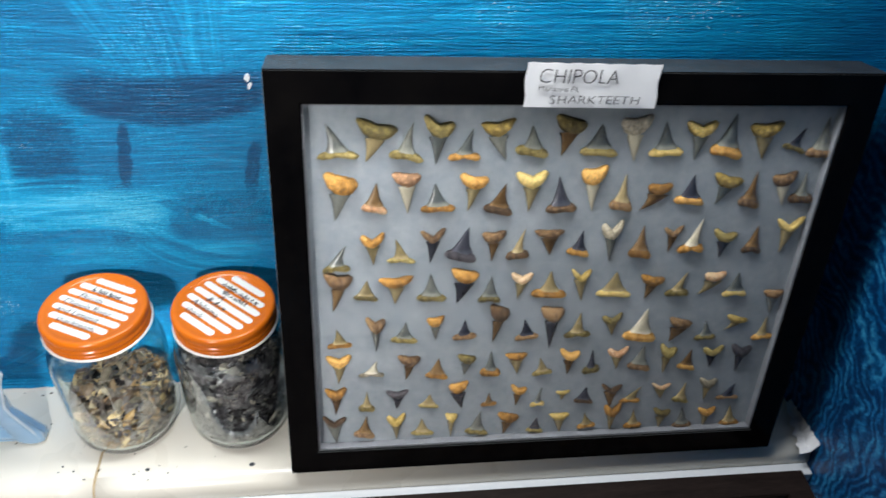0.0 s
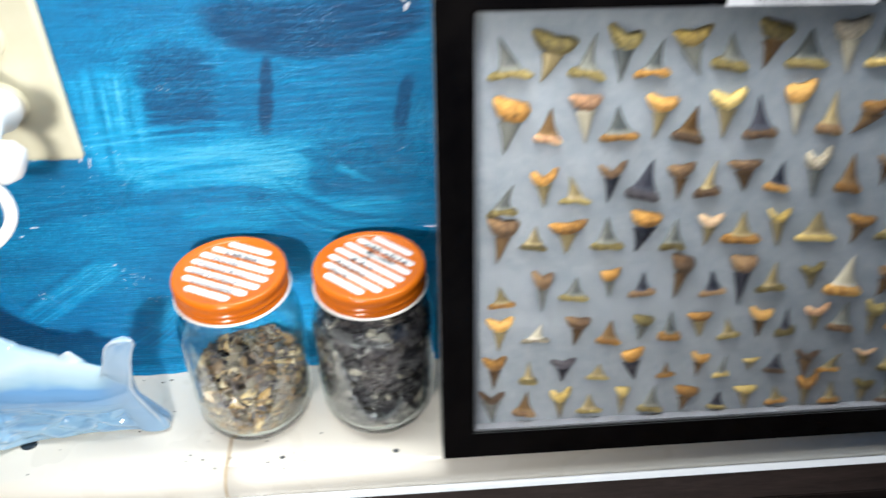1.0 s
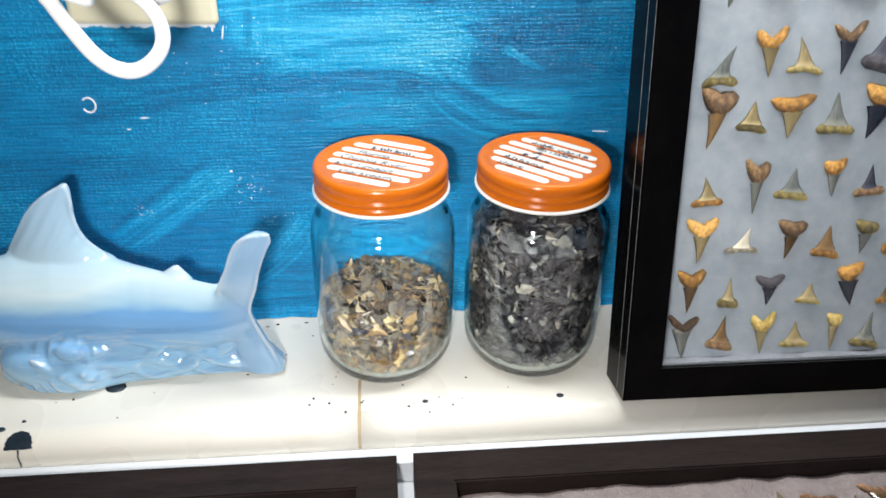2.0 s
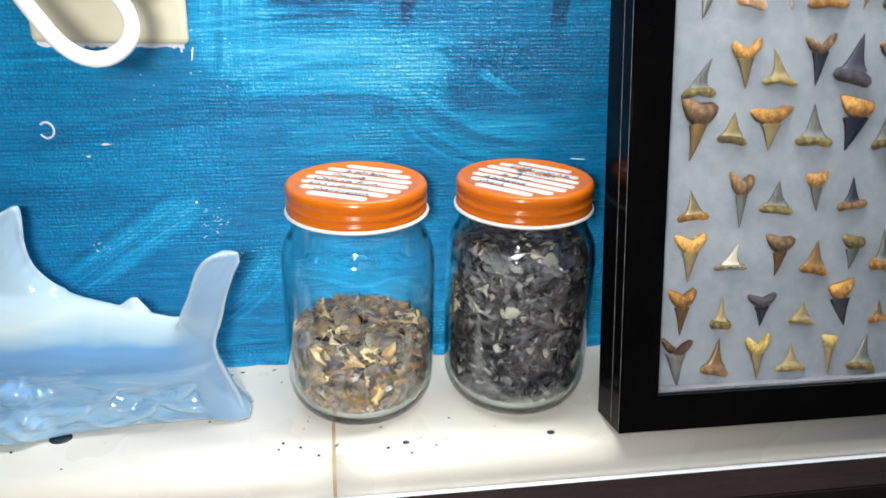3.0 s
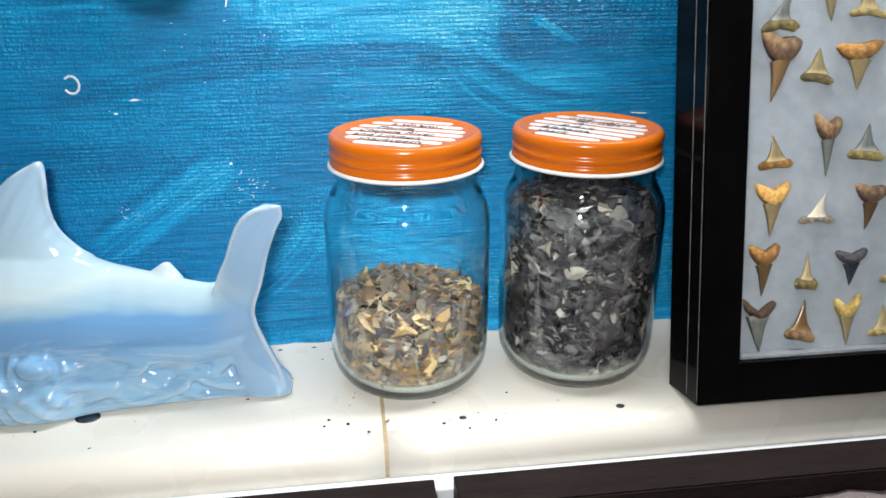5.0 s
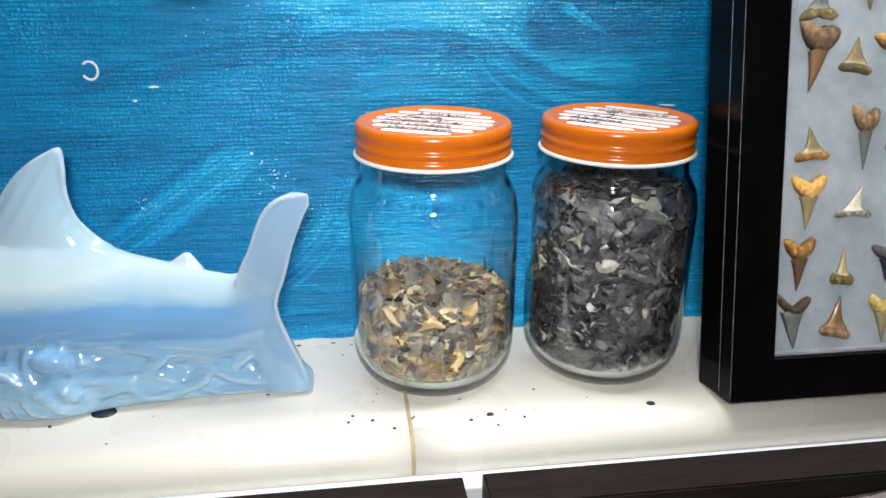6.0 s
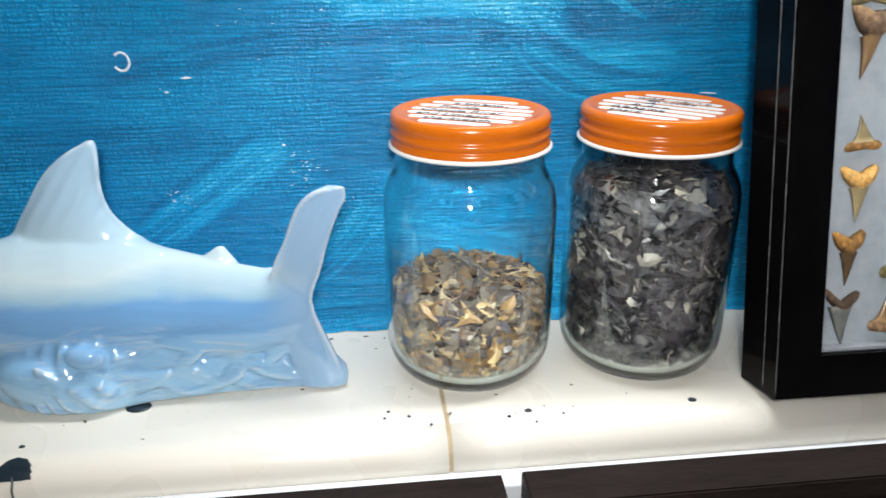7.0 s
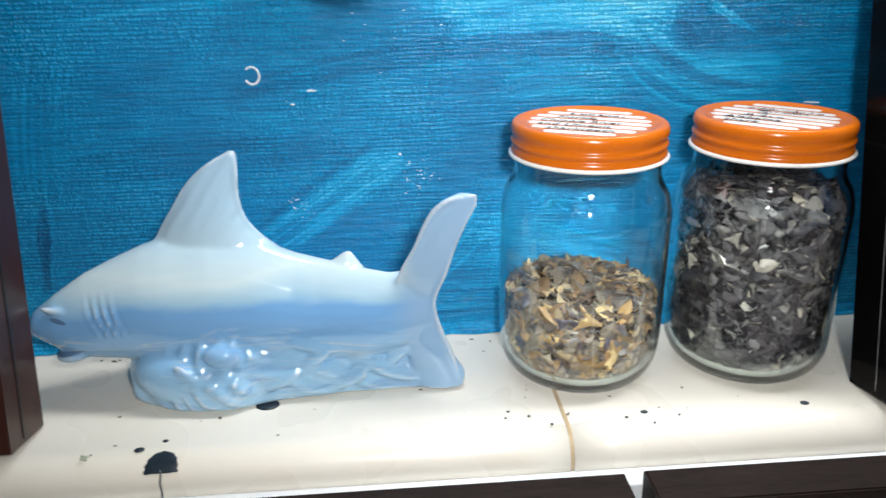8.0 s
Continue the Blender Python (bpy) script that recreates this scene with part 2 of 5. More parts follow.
M["white_plastic"] = simple("white_plastic", (0.80, 0.79, 0.76), (0.84, 0.83, 0.81), 30, 0.35, 0.04, 0.0004)
M["black_plastic"] = Nodes("black_plastic", (0.01, 0.01, 0.011), 0.4).mat
M["speck"] = simple("dark_paint_speck", (0.008, 0.016, 0.026), (0.02, 0.035, 0.05), 90, 0.4)
M["smudge"] = simple("green_smudge", (0.30, 0.40, 0.28), (0.55, 0.58, 0.46), 300, 0.6)
M["dirt"] = simple("brown_dirt", (0.06, 0.045, 0.025), (0.14, 0.11, 0.06), 300, 0.9)
M["plaster"] = simple("room_plaster", (0.16, 0.16, 0.165), (0.20, 0.20, 0.20), 4, 0.9, 0.2, 0.002)
M["boards"] = simple("dark_floorboards", (0.10, 0.07, 0.05), (0.17, 0.12, 0.08), 6, 0.6, 0.2, 0.002, (1, 8, 1))


def clear_glass(name, tint, coat=0.0, ior=1.46):
    n = Nodes(name, tint, 0.0)
    n.put("Transmission Weight", 1.0)
    n.put("IOR", ior)
    n.put("Roughness", 0.0)
    n.put("Coat Weight", coat)
    n.put("Coat Roughness", 0.035)
    return n.mat


M["glass"] = clear_glass("jar_glass", (0.80, 0.865, 0.86), 0.3)
M["pane"] = clear_glass("pane_glass", (0.985, 0.99, 0.99), 0.0, 1.22)


def shard_mix(name, *stops):
    n = Nodes(name, rough=0.30, spec=0.6)
    c = n.ramp(n.island(), *stops)
    c = n.mix(n.grey(n.noise(150, 3), 0.52, 0.72, 0, 0.45), c, (0.03, 0.025, 0.022))
    n.put("Base Color", n.mix(n.grey(n.noise(260, 2), 0.58, 0.72, 0, 0.10), c, (0.50, 0.44, 0.36)))
    n.bump(n.noise(400, 3), 0.2, 0.0004)
    n.put("Roughness", n.grey(n.noise(120, 2), 0.3, 0.7, 0.18, 0.5))
    return n.mat


M["brown_shards"] = shard_mix("tan_and_brown_teeth", (0.0, (0.055, 0.045, 0.042)), (0.12, (0.33, 0.19, 0.075)), (0.22, (0.034, 0.034, 0.052)), (0.34, (0.44, 0.27, 0.105)), (0.42, (0.125, 0.105, 0.098)), (0.54, (0.24, 0.195, 0.14)), (0.64, (0.060, 0.060, 0.095)), (0.76, (0.20, 0.165, 0.135)), (0.86, (0.34, 0.30, 0.23)), (0.93, (0.72, 0.52, 0.25)), (0.97, (0.15, 0.14, 0.16)))
M["black_shards"] = shard_mix("black_and_grey_teeth", (0.0, (0.004, 0.004, 0.006)), (0.14, (0.030, 0.027, 0.034)), (0.24, (0.006, 0.005, 0.008)), (0.36, (0.085, 0.078, 0.084)), (0.46, (0.009, 0.008, 0.012)), (0.58, (0.048, 0.044, 0.052)), (0.68, (0.160, 0.148, 0.145)), (0.78, (0.018, 0.016, 0.022)), (0.90, (0.110, 0.102, 0.104)), (1.0, (0.42, 0.37, 0.30)))
# near black in place of the shade deep between the teeth
M["heap_shade"] = simple("dark_heap_core", (0.006, 0.005, 0.005), (0.016, 0.014, 0.013), 200, 0.9)
M["liner"] = simple("grey_lining", (0.13, 0.135, 0.15), (0.2, 0.21, 0.23), 80, 0.7)

CROWN = {"g": ((0.075, 0.085, 0.085), (0.24, 0.24, 0.20)), "o": ((0.17, 0.135, 0.065), (0.40, 0.31, 0.16)), "b": ((0.085, 0.048, 0.020), (0.24, 0.145, 0.065)),
         "k": ((0.018, 0.020, 0.030), (0.070, 0.072, 0.090)), "w": ((0.42, 0.38, 0.28), (0.62, 0.56, 0.44))}
ROOT = {"o": ((0.56, 0.26, 0.045), (0.74, 0.41, 0.11)), "y": ((0.58, 0.39, 0.09), (0.74, 0.54, 0.19)), "l": ((0.26, 0.195, 0.055), (0.42, 0.32, 0.11)),
        "b": ((0.17, 0.090, 0.038), (0.34, 0.20, 0.09)), "k": ((0.035, 0.030, 0.040), (0.085, 0.075, 0.085)), "w": ((0.56, 0.48, 0.34), (0.72, 0.64, 0.50)), "p": ((0.72, 0.38, 0.19), (0.84, 0.55, 0.33))}


def enamel(name, a, b):
    """Polished tooth blade: streaked along its length, darker or paler towards the tip."""
    n = Nodes(name, a, 0.14, coat=0.3)
    z = n.xyz(n.coords())[2]
    t = n.math("ADD", n.math("MULTIPLY", n.noise(5, 4, 0.6, n.coords((2.2, 1, 0.6))), 0.9), n.math("MULTIPLY", n.math("SUBTRACT", n.any_one(), 0.5), 0.35))
    c = n.ramp(t, (0.25, a), (0.75, b))
    tip = n.grey(z, 0.35, 1.0, 0.0, 0.45)
    c = n.mix(tip, c, tuple(0.45 * v for v in a))
    n.put("Base Color", n.mix(n.grey(z, 0.42, 0.26, 0.0, 0.5), c, tuple(min(1.0, 1.25 * v + 0.02) for v in b)))
    n.bump(n.noise(14, 3, 0.6, n.coords((3, 1, 0.5))), 0.08, 0.0008)
    return n.mat


def rootstone(name, a, b):
    """Matt pitted fossil root."""
    n = Nodes(name, a, 0.6)
    t = n.math("ADD", n.math("MULTIPLY", n.noise(4, 5, 0.7), 0.75), n.math("MULTIPLY", n.any_one(), 0.25))
    c = n.ramp(t, (0.40, tuple(0.42 * v for v in a)), (0.50, a), (0.61, tuple(min(0.9, 1.15 * v) for v in b)))
    pits = n.grey(n.noise(13, 5, 0.8), 0.48, 0.64, 0.0, 0.55)
    n.put("Base Color", n.mix(pits, c, tuple(0.3 * v for v in a)))
    n.bump(n.noise(13, 5, 0.8), 1.0, 0.0022)
    return n.mat


for key, (a, b) in CROWN.items():
    M["crown_" + key] = enamel("tooth_enamel_" + key, a, b)
for key, (a, b) in ROOT.items():
    M["root_" + key] = rootstone("tooth_root_" + key, a, b)


def glaze():
    """Pale blue ceramic glaze: thin and whitish on the back and on edges, deeper where it pooled lower down."""
    n = Nodes("pale_blue_glaze", rough=0.09, coat=0.5)
    x, y, z = n.xyz(n.coords())
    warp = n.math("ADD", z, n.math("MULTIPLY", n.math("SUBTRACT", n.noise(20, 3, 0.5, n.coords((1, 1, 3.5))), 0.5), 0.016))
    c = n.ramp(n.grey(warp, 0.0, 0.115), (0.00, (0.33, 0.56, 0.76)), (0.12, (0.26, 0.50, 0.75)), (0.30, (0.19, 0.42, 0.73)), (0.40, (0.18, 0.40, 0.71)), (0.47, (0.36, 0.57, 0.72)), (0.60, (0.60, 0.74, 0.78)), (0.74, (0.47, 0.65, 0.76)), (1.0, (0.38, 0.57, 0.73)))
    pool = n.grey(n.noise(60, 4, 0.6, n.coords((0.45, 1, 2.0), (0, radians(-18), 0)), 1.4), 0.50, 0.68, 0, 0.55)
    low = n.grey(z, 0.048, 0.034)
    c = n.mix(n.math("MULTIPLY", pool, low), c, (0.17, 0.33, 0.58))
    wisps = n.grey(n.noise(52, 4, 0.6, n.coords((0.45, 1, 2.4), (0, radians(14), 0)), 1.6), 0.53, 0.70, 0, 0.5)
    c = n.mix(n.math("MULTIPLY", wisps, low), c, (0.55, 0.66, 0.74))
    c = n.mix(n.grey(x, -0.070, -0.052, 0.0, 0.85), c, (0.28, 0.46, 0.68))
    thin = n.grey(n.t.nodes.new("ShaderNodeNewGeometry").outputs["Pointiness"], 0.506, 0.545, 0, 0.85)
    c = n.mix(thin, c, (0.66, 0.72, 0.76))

    def mark(cx, cz, rx, rz, turn):
        m = n.t.nodes.new("ShaderNodeVectorMath")
        m.operation = "SUBTRACT"
        n.t.links.new(n.coords(), m.inputs[0])
        m.inputs[1].default_value = (cx, 0, cz)
        r = n.t.nodes.new("ShaderNodeVectorRotate")
        r.rotation_type = "Y_AXIS"
        r.inputs["Angle"].default_value = radians(turn)
        n.t.links.new(m.outputs[0], r.inputs["Vector"])
        u, _, v = n.xyz(r.outputs[0])
        u, v = n.math("DIVIDE", u, rx), n.math("DIVIDE", v, rz)
        return n.grey(n.math("ADD", n.math("MULTIPLY", u, u), n.math("MULTIPLY", v, v)), 1.2, 0.5)

    for spot in ((-0.2205, 0.0465, 0.0044, 0.0013, -12), (-0.2200, 0.0283, 0.0090, 0.0012, 12)):
        c = n.mix(n.math("MULTIPLY", mark(*spot), 0.75), c, (0.06, 0.11, 0.20))
    c = n.mix(n.math("MULTIPLY", mark(-0.2270, 0.0318, 0.0080, 0.0009, 14), 0.7), c, (0.75, 0.74, 0.66))
    n.put("Base Color", c)
    ribs = n.t.nodes.new("ShaderNodeTexWave")
    ribs.inputs["Scale"].default_value, ribs.inputs["Distortion"].default_value = 75, 1.5
    n.t.links.new(n.coords((0.55, 0.1, 1.0), (0, radians(-20), 0)), ribs.inputs["Vector"])
    fin = n.math("MULTIPLY", ribs.outputs["Fac"], n.math("MULTIPLY", n.grey(z, 0.080, 0.092), 0.8))
    n.bump(n.math("ADD", fin, n.math("MULTIPLY", n.noise(60, 2, 0.5), 0.25)), 0.6, 0.0010)
    return n.mat


M["glaze"] = glaze()


# ---- building helpers ----
def part(name, bm, material, parent=None, label=""):
    """Links a bmesh as one mesh object, under a thing or a part where one is given."""
    me = bpy.data.meshes.new(name)
    bmesh.ops.recalc_face_normals(bm, faces=bm.faces)
    bm.to_mesh(me)
    bm.free()
    me.materials.append(material)
    ob = new(name, me)
    if parent is not None:
        ob.parent = parent
    return tagged(ob, label)


def thing(name, at, label, category, group=""):
    ob = new(name)
    ob.matrix_world = at
    ob.empty_display_size = 0.02
    return tagged(ob, label, category, group)


def smooth(ob):
    for p in ob.data.polygons:
        p.use_smooth = True
    return ob


def brick(lo, hi, bevel=0.0, segments=2):
    bm = bmesh.new()
    bmesh.ops.create_cube(bm, size=1)
    size = Vector(hi) - Vector(lo)
    bmesh.ops.transform(bm, matrix=Matrix.Translation((Vector(lo) + Vector(hi)) / 2) @ Matrix.Diagonal((*size, 1)), verts=bm.verts)
    if bevel:
        bmesh.ops.bevel(bm, geom=bm.edges[:], offset=bevel, segments=segments, affect="EDGES", profile=0.5)
    return bm


def lathe(profile, steps=72):
    """A solid of revolution round z from pairs of radius and height; a zero radius closes an end."""
    bm = bmesh.new()
    rings = []
    for r, z in profile:
        if r < 1e-6:
            rings.append([bm.verts.new((0, 0, z))])
        else:
            rings.append([bm.verts.new((r * math.cos(2 * math.pi * i / steps), r * math.sin(2 * math.pi * i / steps), z)) for i in range(steps)])
    for a, b in zip(rings, rings[1:]):
        for i in range(steps):
            j = (i + 1) % steps
            if len(a) == 1 and len(b) > 1:
                bm.faces.new((a[0], b[i], b[j]))
            elif len(b) == 1 and len(a) > 1:
                bm.faces.new((a[i], b[0], a[j]))
            elif len(a) > 1:
                bm.faces.new((a[i], a[j], b[j], b[i]))
    return bm


def rounded(points, rounds=3):
    """Chaikin's corner cutting of an open profile."""
    for _ in range(rounds):
        out = [points[0]]
        for p, q in zip(points, points[1:]):
            out += [tuple(0.75 * a + 0.25 * b for a, b in zip(p, q)), tuple(0.25 * a + 0.75 * b for a, b in zip(p, q))]
        points = out + [points[-1]]
    return points


def tube(points, radius, sides=10, rounds=3):
    """A round cord along points, closed at its ends."""
    pts = [Vector(p) for p in rounded([tuple(p) for p in points], rounds)]
    bm = bmesh.new()
    rings = []
    side = Vector((0, -1, 0.01))
    for i, p in enumerate(pts):
        d = (pts[min(i + 1, len(pts) - 1)] - pts[max(i - 1, 0)]).normalized()
        u = d.cross(side).normalized()
        v = d.cross(u)
        rings.append([bm.verts.new(p + radius * (math.cos(a) * u + math.sin(a) * v)) for a in (2 * math.pi * k / sides for k in range(sides))])
    for a, b in zip(rings, rings[1:]):
        for k in range(sides):
            bm.faces.new((a[k], a[(k + 1) % sides], b[(k + 1) % sides], b[k]))
    bm.faces.new(rings[0])
    bm.faces.new(rings[-1])
    return bm


def slab(outline, lo, hi, bevel=0.0):
    """A flat piece with the given outline in x and y, between two heights."""
    bm = bmesh.new()
    f = bm.faces.new([bm.verts.new((x, y, lo)) for x, y in outline])
    top = bmesh.ops.extrude_face_region(bm, geom=[f])
    verts = [v for v in top["geom"] if isinstance(v, bmesh.types.BMVert)]
    bmesh.ops.translate(bm, vec=(0, 0, hi - lo), verts=verts)
    if bevel:
        rim = [e for e in bm.edges if all(v in verts for v in e.verts)]
        bmesh.ops.bevel(bm, geom=rim, offset=bevel, segments=2, affect="EDGES")
    return bm


def letters(text, size, material, parent, name, m, bold=0.0, wide=1.0, tall=1.0, slant=0.0, jitter=0.0, seed=1):
    """Words in the built-in font, turned into a mesh."""
    cu = bpy.data.curves.new(name, "FONT")
    cu.body, cu.size, cu.extrude, cu.offset = text, size, 0.00008, bold
    tmp = new("lettering_source", cu)
    bpy.context.view_layer.update()
    me = bpy.data.meshes.new_from_object(tmp.evaluated_get(bpy.context.evaluated_depsgraph_get()))
    bpy.data.objects.remove(tmp)
    me.materials.clear()
    me.materials.append(material)
    for v in me.vertices:
        x, y = v.co.x, v.co.y
        v.co.x, v.co.y = x * wide + slant * y + jitter * noise.noise((x * 260, y * 60, seed)), y * tall + jitter * noise.noise((x * 130, y * 90, seed + 7))
    ob = new(name, me)
    ob.parent = parent
    ob.matrix_local = m
    return ob


# ---- the setting ----
WALL_Y = 0.0083
RIGHT_X = 0.588


def build_setting():
    tagged(part("wall_back", brick((-1.3, WALL_Y, -0.8), (RIGHT_X + 0.05, WALL_Y + 0.05, 1.5)), M["blue"]), "brushed blue painted board wall behind the ledge", "wall", kind="structure")
    tagged(part("wall_right", brick((RIGHT_X, -0.75, -0.8), (RIGHT_X + 0.05, WALL_Y - 0.001, 1.5)), M["swirl"]), "swirled blue painted side wall beside the frame", "wall", kind="structure")
    tagged(part("wall_left", brick((-1.35, -2.0, -0.8), (-1.3, WALL_Y, 1.5)), M["plaster"]), "plain grey plaster room wall", "wall", kind="structure")
    tagged(part("wall_front", brick((-1.35, -2.05, -0.8), (1.6, -2.0, 1.5)), M["plaster"]), "plain grey plaster room wall", "wall", kind="structure")
    tagged(part("wall_far", brick((1.55, -2.0, -0.8), (1.6, WALL_Y, 1.5)), M["plaster"]), "plain grey plaster room wall", "wall", kind="structure")
    tagged(part("wall_return", brick((RIGHT_X + 0.052, -0.05, -0.8), (1.55, 0.0, 1.5)), M["plaster"]), "plain grey plaster room wall", "wall", kind="structure")
    tagged(part("ceiling", brick((-1.35, -2.05, 1.5), (1.6, 0.1, 1.55)), M["plaster"]), "plain grey plaster ceiling", "ceiling", kind="structure")
    tagged(part("floor", brick((-1.35, -2.05, -0.85), (1.6, 0.1, -0.8)), M["boards"]), "dark wooden floor", "floor", kind="structure")
    # bead of blue paint where the board meets the ledge
    bm = bmesh.new()
    rng = random.Random(5)
    rows = []
    for i in range(221):
        x = -0.55 + (RIGHT_X + 0.549) * i / 220
        e = 0.0038 + 0.0005 * math.sin(i * 0.9) + rng.uniform(-0.0006, 0.0006)
        rows.append([bm.verts.new((x, e, 0.0004)), bm.verts.new((x, e + 0.0012, 0.0012)), bm.verts.new((x, WALL_Y - 0.0018, 0.0028)), bm.verts.new((x, WALL_Y - 0.0002, 0.0065))])
    for a, b in zip(rows, rows[1:]):
        for k in range(3):
            bm.faces.new((a[k], b[k], b[k + 1], a[k + 1]))
    smooth(tagged(part("trim_bead", bm, M["blue"]), "bead of blue paint along the back of the ledge", "trim", kind="structure"))


def build_ledge():
    ledge = thing("ledge", pose(0, 0, 0), "cream glazed tile ledge with a rounded front lip", "ledge")
    ledge["kind"] = "structure"
    joint = 0.0125

    def tile(x0, x1, name="tile", material="tile", label="", sink=0.0):
        bm = bmesh.new()
        section = [(WALL_Y - 0.001, -0.02), (WALL_Y - 0.001, 0.0), (-0.085, 0.0)]
        section += [(-0.085 - 0.0135 * math.sin(a), -0.0135 + 0.0135 * math.cos(a)) for a in (radians(9 * k) for k in range(1, 11))]
        section += [(-0.0985, -0.020)]
        n = 24
        rows = []
        for i in range(n + 1):
            x = x0 + (x1 - x0) * i / n
            end = 0.0012 if i in (0, n) else 0.0
            rows.append([bm.verts.new((x, y + sink * (y < -0.09), z - sink * (z > -0.012) - (end if z > -0.019 and not sink else 0))) for y, z in section])
        for a, b in zip(rows, rows[1:]):
            for k in range(len(section)):
                j = (k + 1) % len(section)
                bm.faces.new((a[k], a[j], b[j], b[k]))
        bm.faces.new(rows[0])
        bm.faces.new(rows[-1])
        ob = part(name, bm, M[material], ledge, label)
        for p in ob.data.polygons:
            p.use_smooth = abs(p.normal.x) < 0.5 and p.normal.y < -0.02
        return ob

    tile(-0.60, joint - 0.0009)
    tile(joint + 0.0009, RIGHT_X - 0.001)
    tile(joint - 0.00085, joint + 0.00085, "grout", "grout", "brown stained grout joint", 0.0006)
    # the strip of trim under the lip and the table below
    tagged(part("trim_strip", brick((-0.60, -0.1095, -0.05), (RIGHT_X - 0.001, -0.0905, -0.0175), 0.001), M["white_trim"]), "white painted strip under the tile lip", "trim", kind="structure")
    tagged(part("table", brick((-0.60, -0.75, -0.07), (RIGHT_X - 0.001, -0.110, -0.032), 0.001), M["white_trim"]), "white painted table top below the ledge", "table", kind="structure")
    # specks
    rng = random.Random(11)
    bm = bmesh.new()
    places = [(rng.uniform(-0.23, 0.15), rng.uniform(-0.088, -0.004), rng.uniform(0.0003, 0.0008)) for _ in range(46)]
    places += [(rng.uniform(-0.23, 0.15), rng.uniform(-0.006, -0.001), rng.uniform(0.0005, 0.0011)) for _ in range(22)]
    for x, y, r in places:
        k = rng.randint(5, 7)
        turn = rng.uniform(0, 6)
        ring = [bm.verts.new((x + r * rng.uniform(0.6, 1.3) * 1.3 * math.cos(turn + 2 * math.pi * i / k), y + r * rng.uniform(0.6, 1.2) * math.sin(turn + 2 * math.pi * i / k), 0.00015)) for i in range(k)]
        c = bm.verts.new((x, y, r * 0.5))
        for i in range(k):
            bm.faces.new((ring[i], ring[(i + 1) % k], c))
    tagged(part("dirt_specks", bm, M["dirt"]), "tiny brown specks of dirt on the ledge", "dirt", kind="stuff")

    def drop(x, y, r, mat="speck", label="small dark dried paint spot on the tile"):
        bm = lathe([(0, 0.0006), (r * 0.6, 0.0005), (r, 0.0001), (r, -0.0002), (0, -0.0002)], 18)
        ob = smooth(part("paint_spot", bm, M[mat]))
        ob.matrix_world = Matrix.Translation((x, y, 0.0002)) @ Matrix.Diagonal((1.25, 0.95, 1, 1))
        tagged(ob, label, "paint spot", "paint spots on the ledge")

    for x, y, r in ((0.128, -0.0815, 0.0017), (0.050, -0.081, 0.0014), (0.0405, -0.0845, 0.0007), (-0.0135, -0.0745, 0.0006), (-0.0045, -0.079, 0.0006), (-0.0155, -0.0795, 0.0005), (0.005, -0.0865, 0.0006), (0.0655, -0.085, 0.0005), (0.052, -0.090, 0.0005), (-0.1800, -0.0870, 0.0018), (-0.1700, -0.0815, 0.0010)):
        drop(x, y, r)
    drop(-0.1280, -0.0570, 0.0046, label="dark dried paint blot beside the ceramic base")
    for x, y, r in ((-0.2020, -0.0900, 0.0009), (-0.2038, -0.0890, 0.0006), (-0.2003, -0.0888, 0.0005), (-0.2030, -0.0915, 0.0007), (-0.2012, -0.0922, 0.0004)):
        drop(x, y, r, "smudge", "faint green smudge on the tile")
    # dried dark splash that runs over the lip
    def on_lip(x, s, lift):
        if s < 0:
            return (x, -0.085 - s, lift)
        a = min(s / 0.0135, math.pi / 2)
        return (x, -0.085 - (0.0135 + lift) * math.sin(a), -0.0135 + (0.0135 + lift) * math.cos(a) - max(0.0, s - 0.0212))

    bm = bmesh.new()
    rows = []
    for i in range(13):
        f = i / 12
        half = 0.0068 * math.sqrt(max(0.0, 1 - f ** 2.6)) * (1 + 0.05 * math.sin(i * 1.9)) + 0.0004
        rows.append([bm.verts.new(on_lip(half * u + 0.0008 * f, 0.0134 - 0.0100 * f + 0.0003 * math.sin(6 * u) * (i == 0), 0.00035 * (1 - u ** 4) + 0.00006)) for u in (-1, -0.85, -0.5, 0, 0.5, 0.85, 1)])
    for a, b in zip(rows, rows[1:]):
        for k in range(6):
            bm.faces.new((a[k], a[k + 1], b[k + 1], b[k]))
    splash = smooth(part("paint_splash", bm, M["speck"]))
    splash.matrix_world = Matrix.Translation((-0.1695, 0, 0))
    tagged(splash, "dark blue fan-shaped paint splash dried on the tile", "paint splash")
    run = tube([on_lip(0.0002 * math.sin(k * 1.3), 0.012 + 0.0016 * k, 0.0001) for k in range(9)], 0.00045, 8, 1)
    part("run", run, M["speck"], splash)


build_setting()
build_ledge()


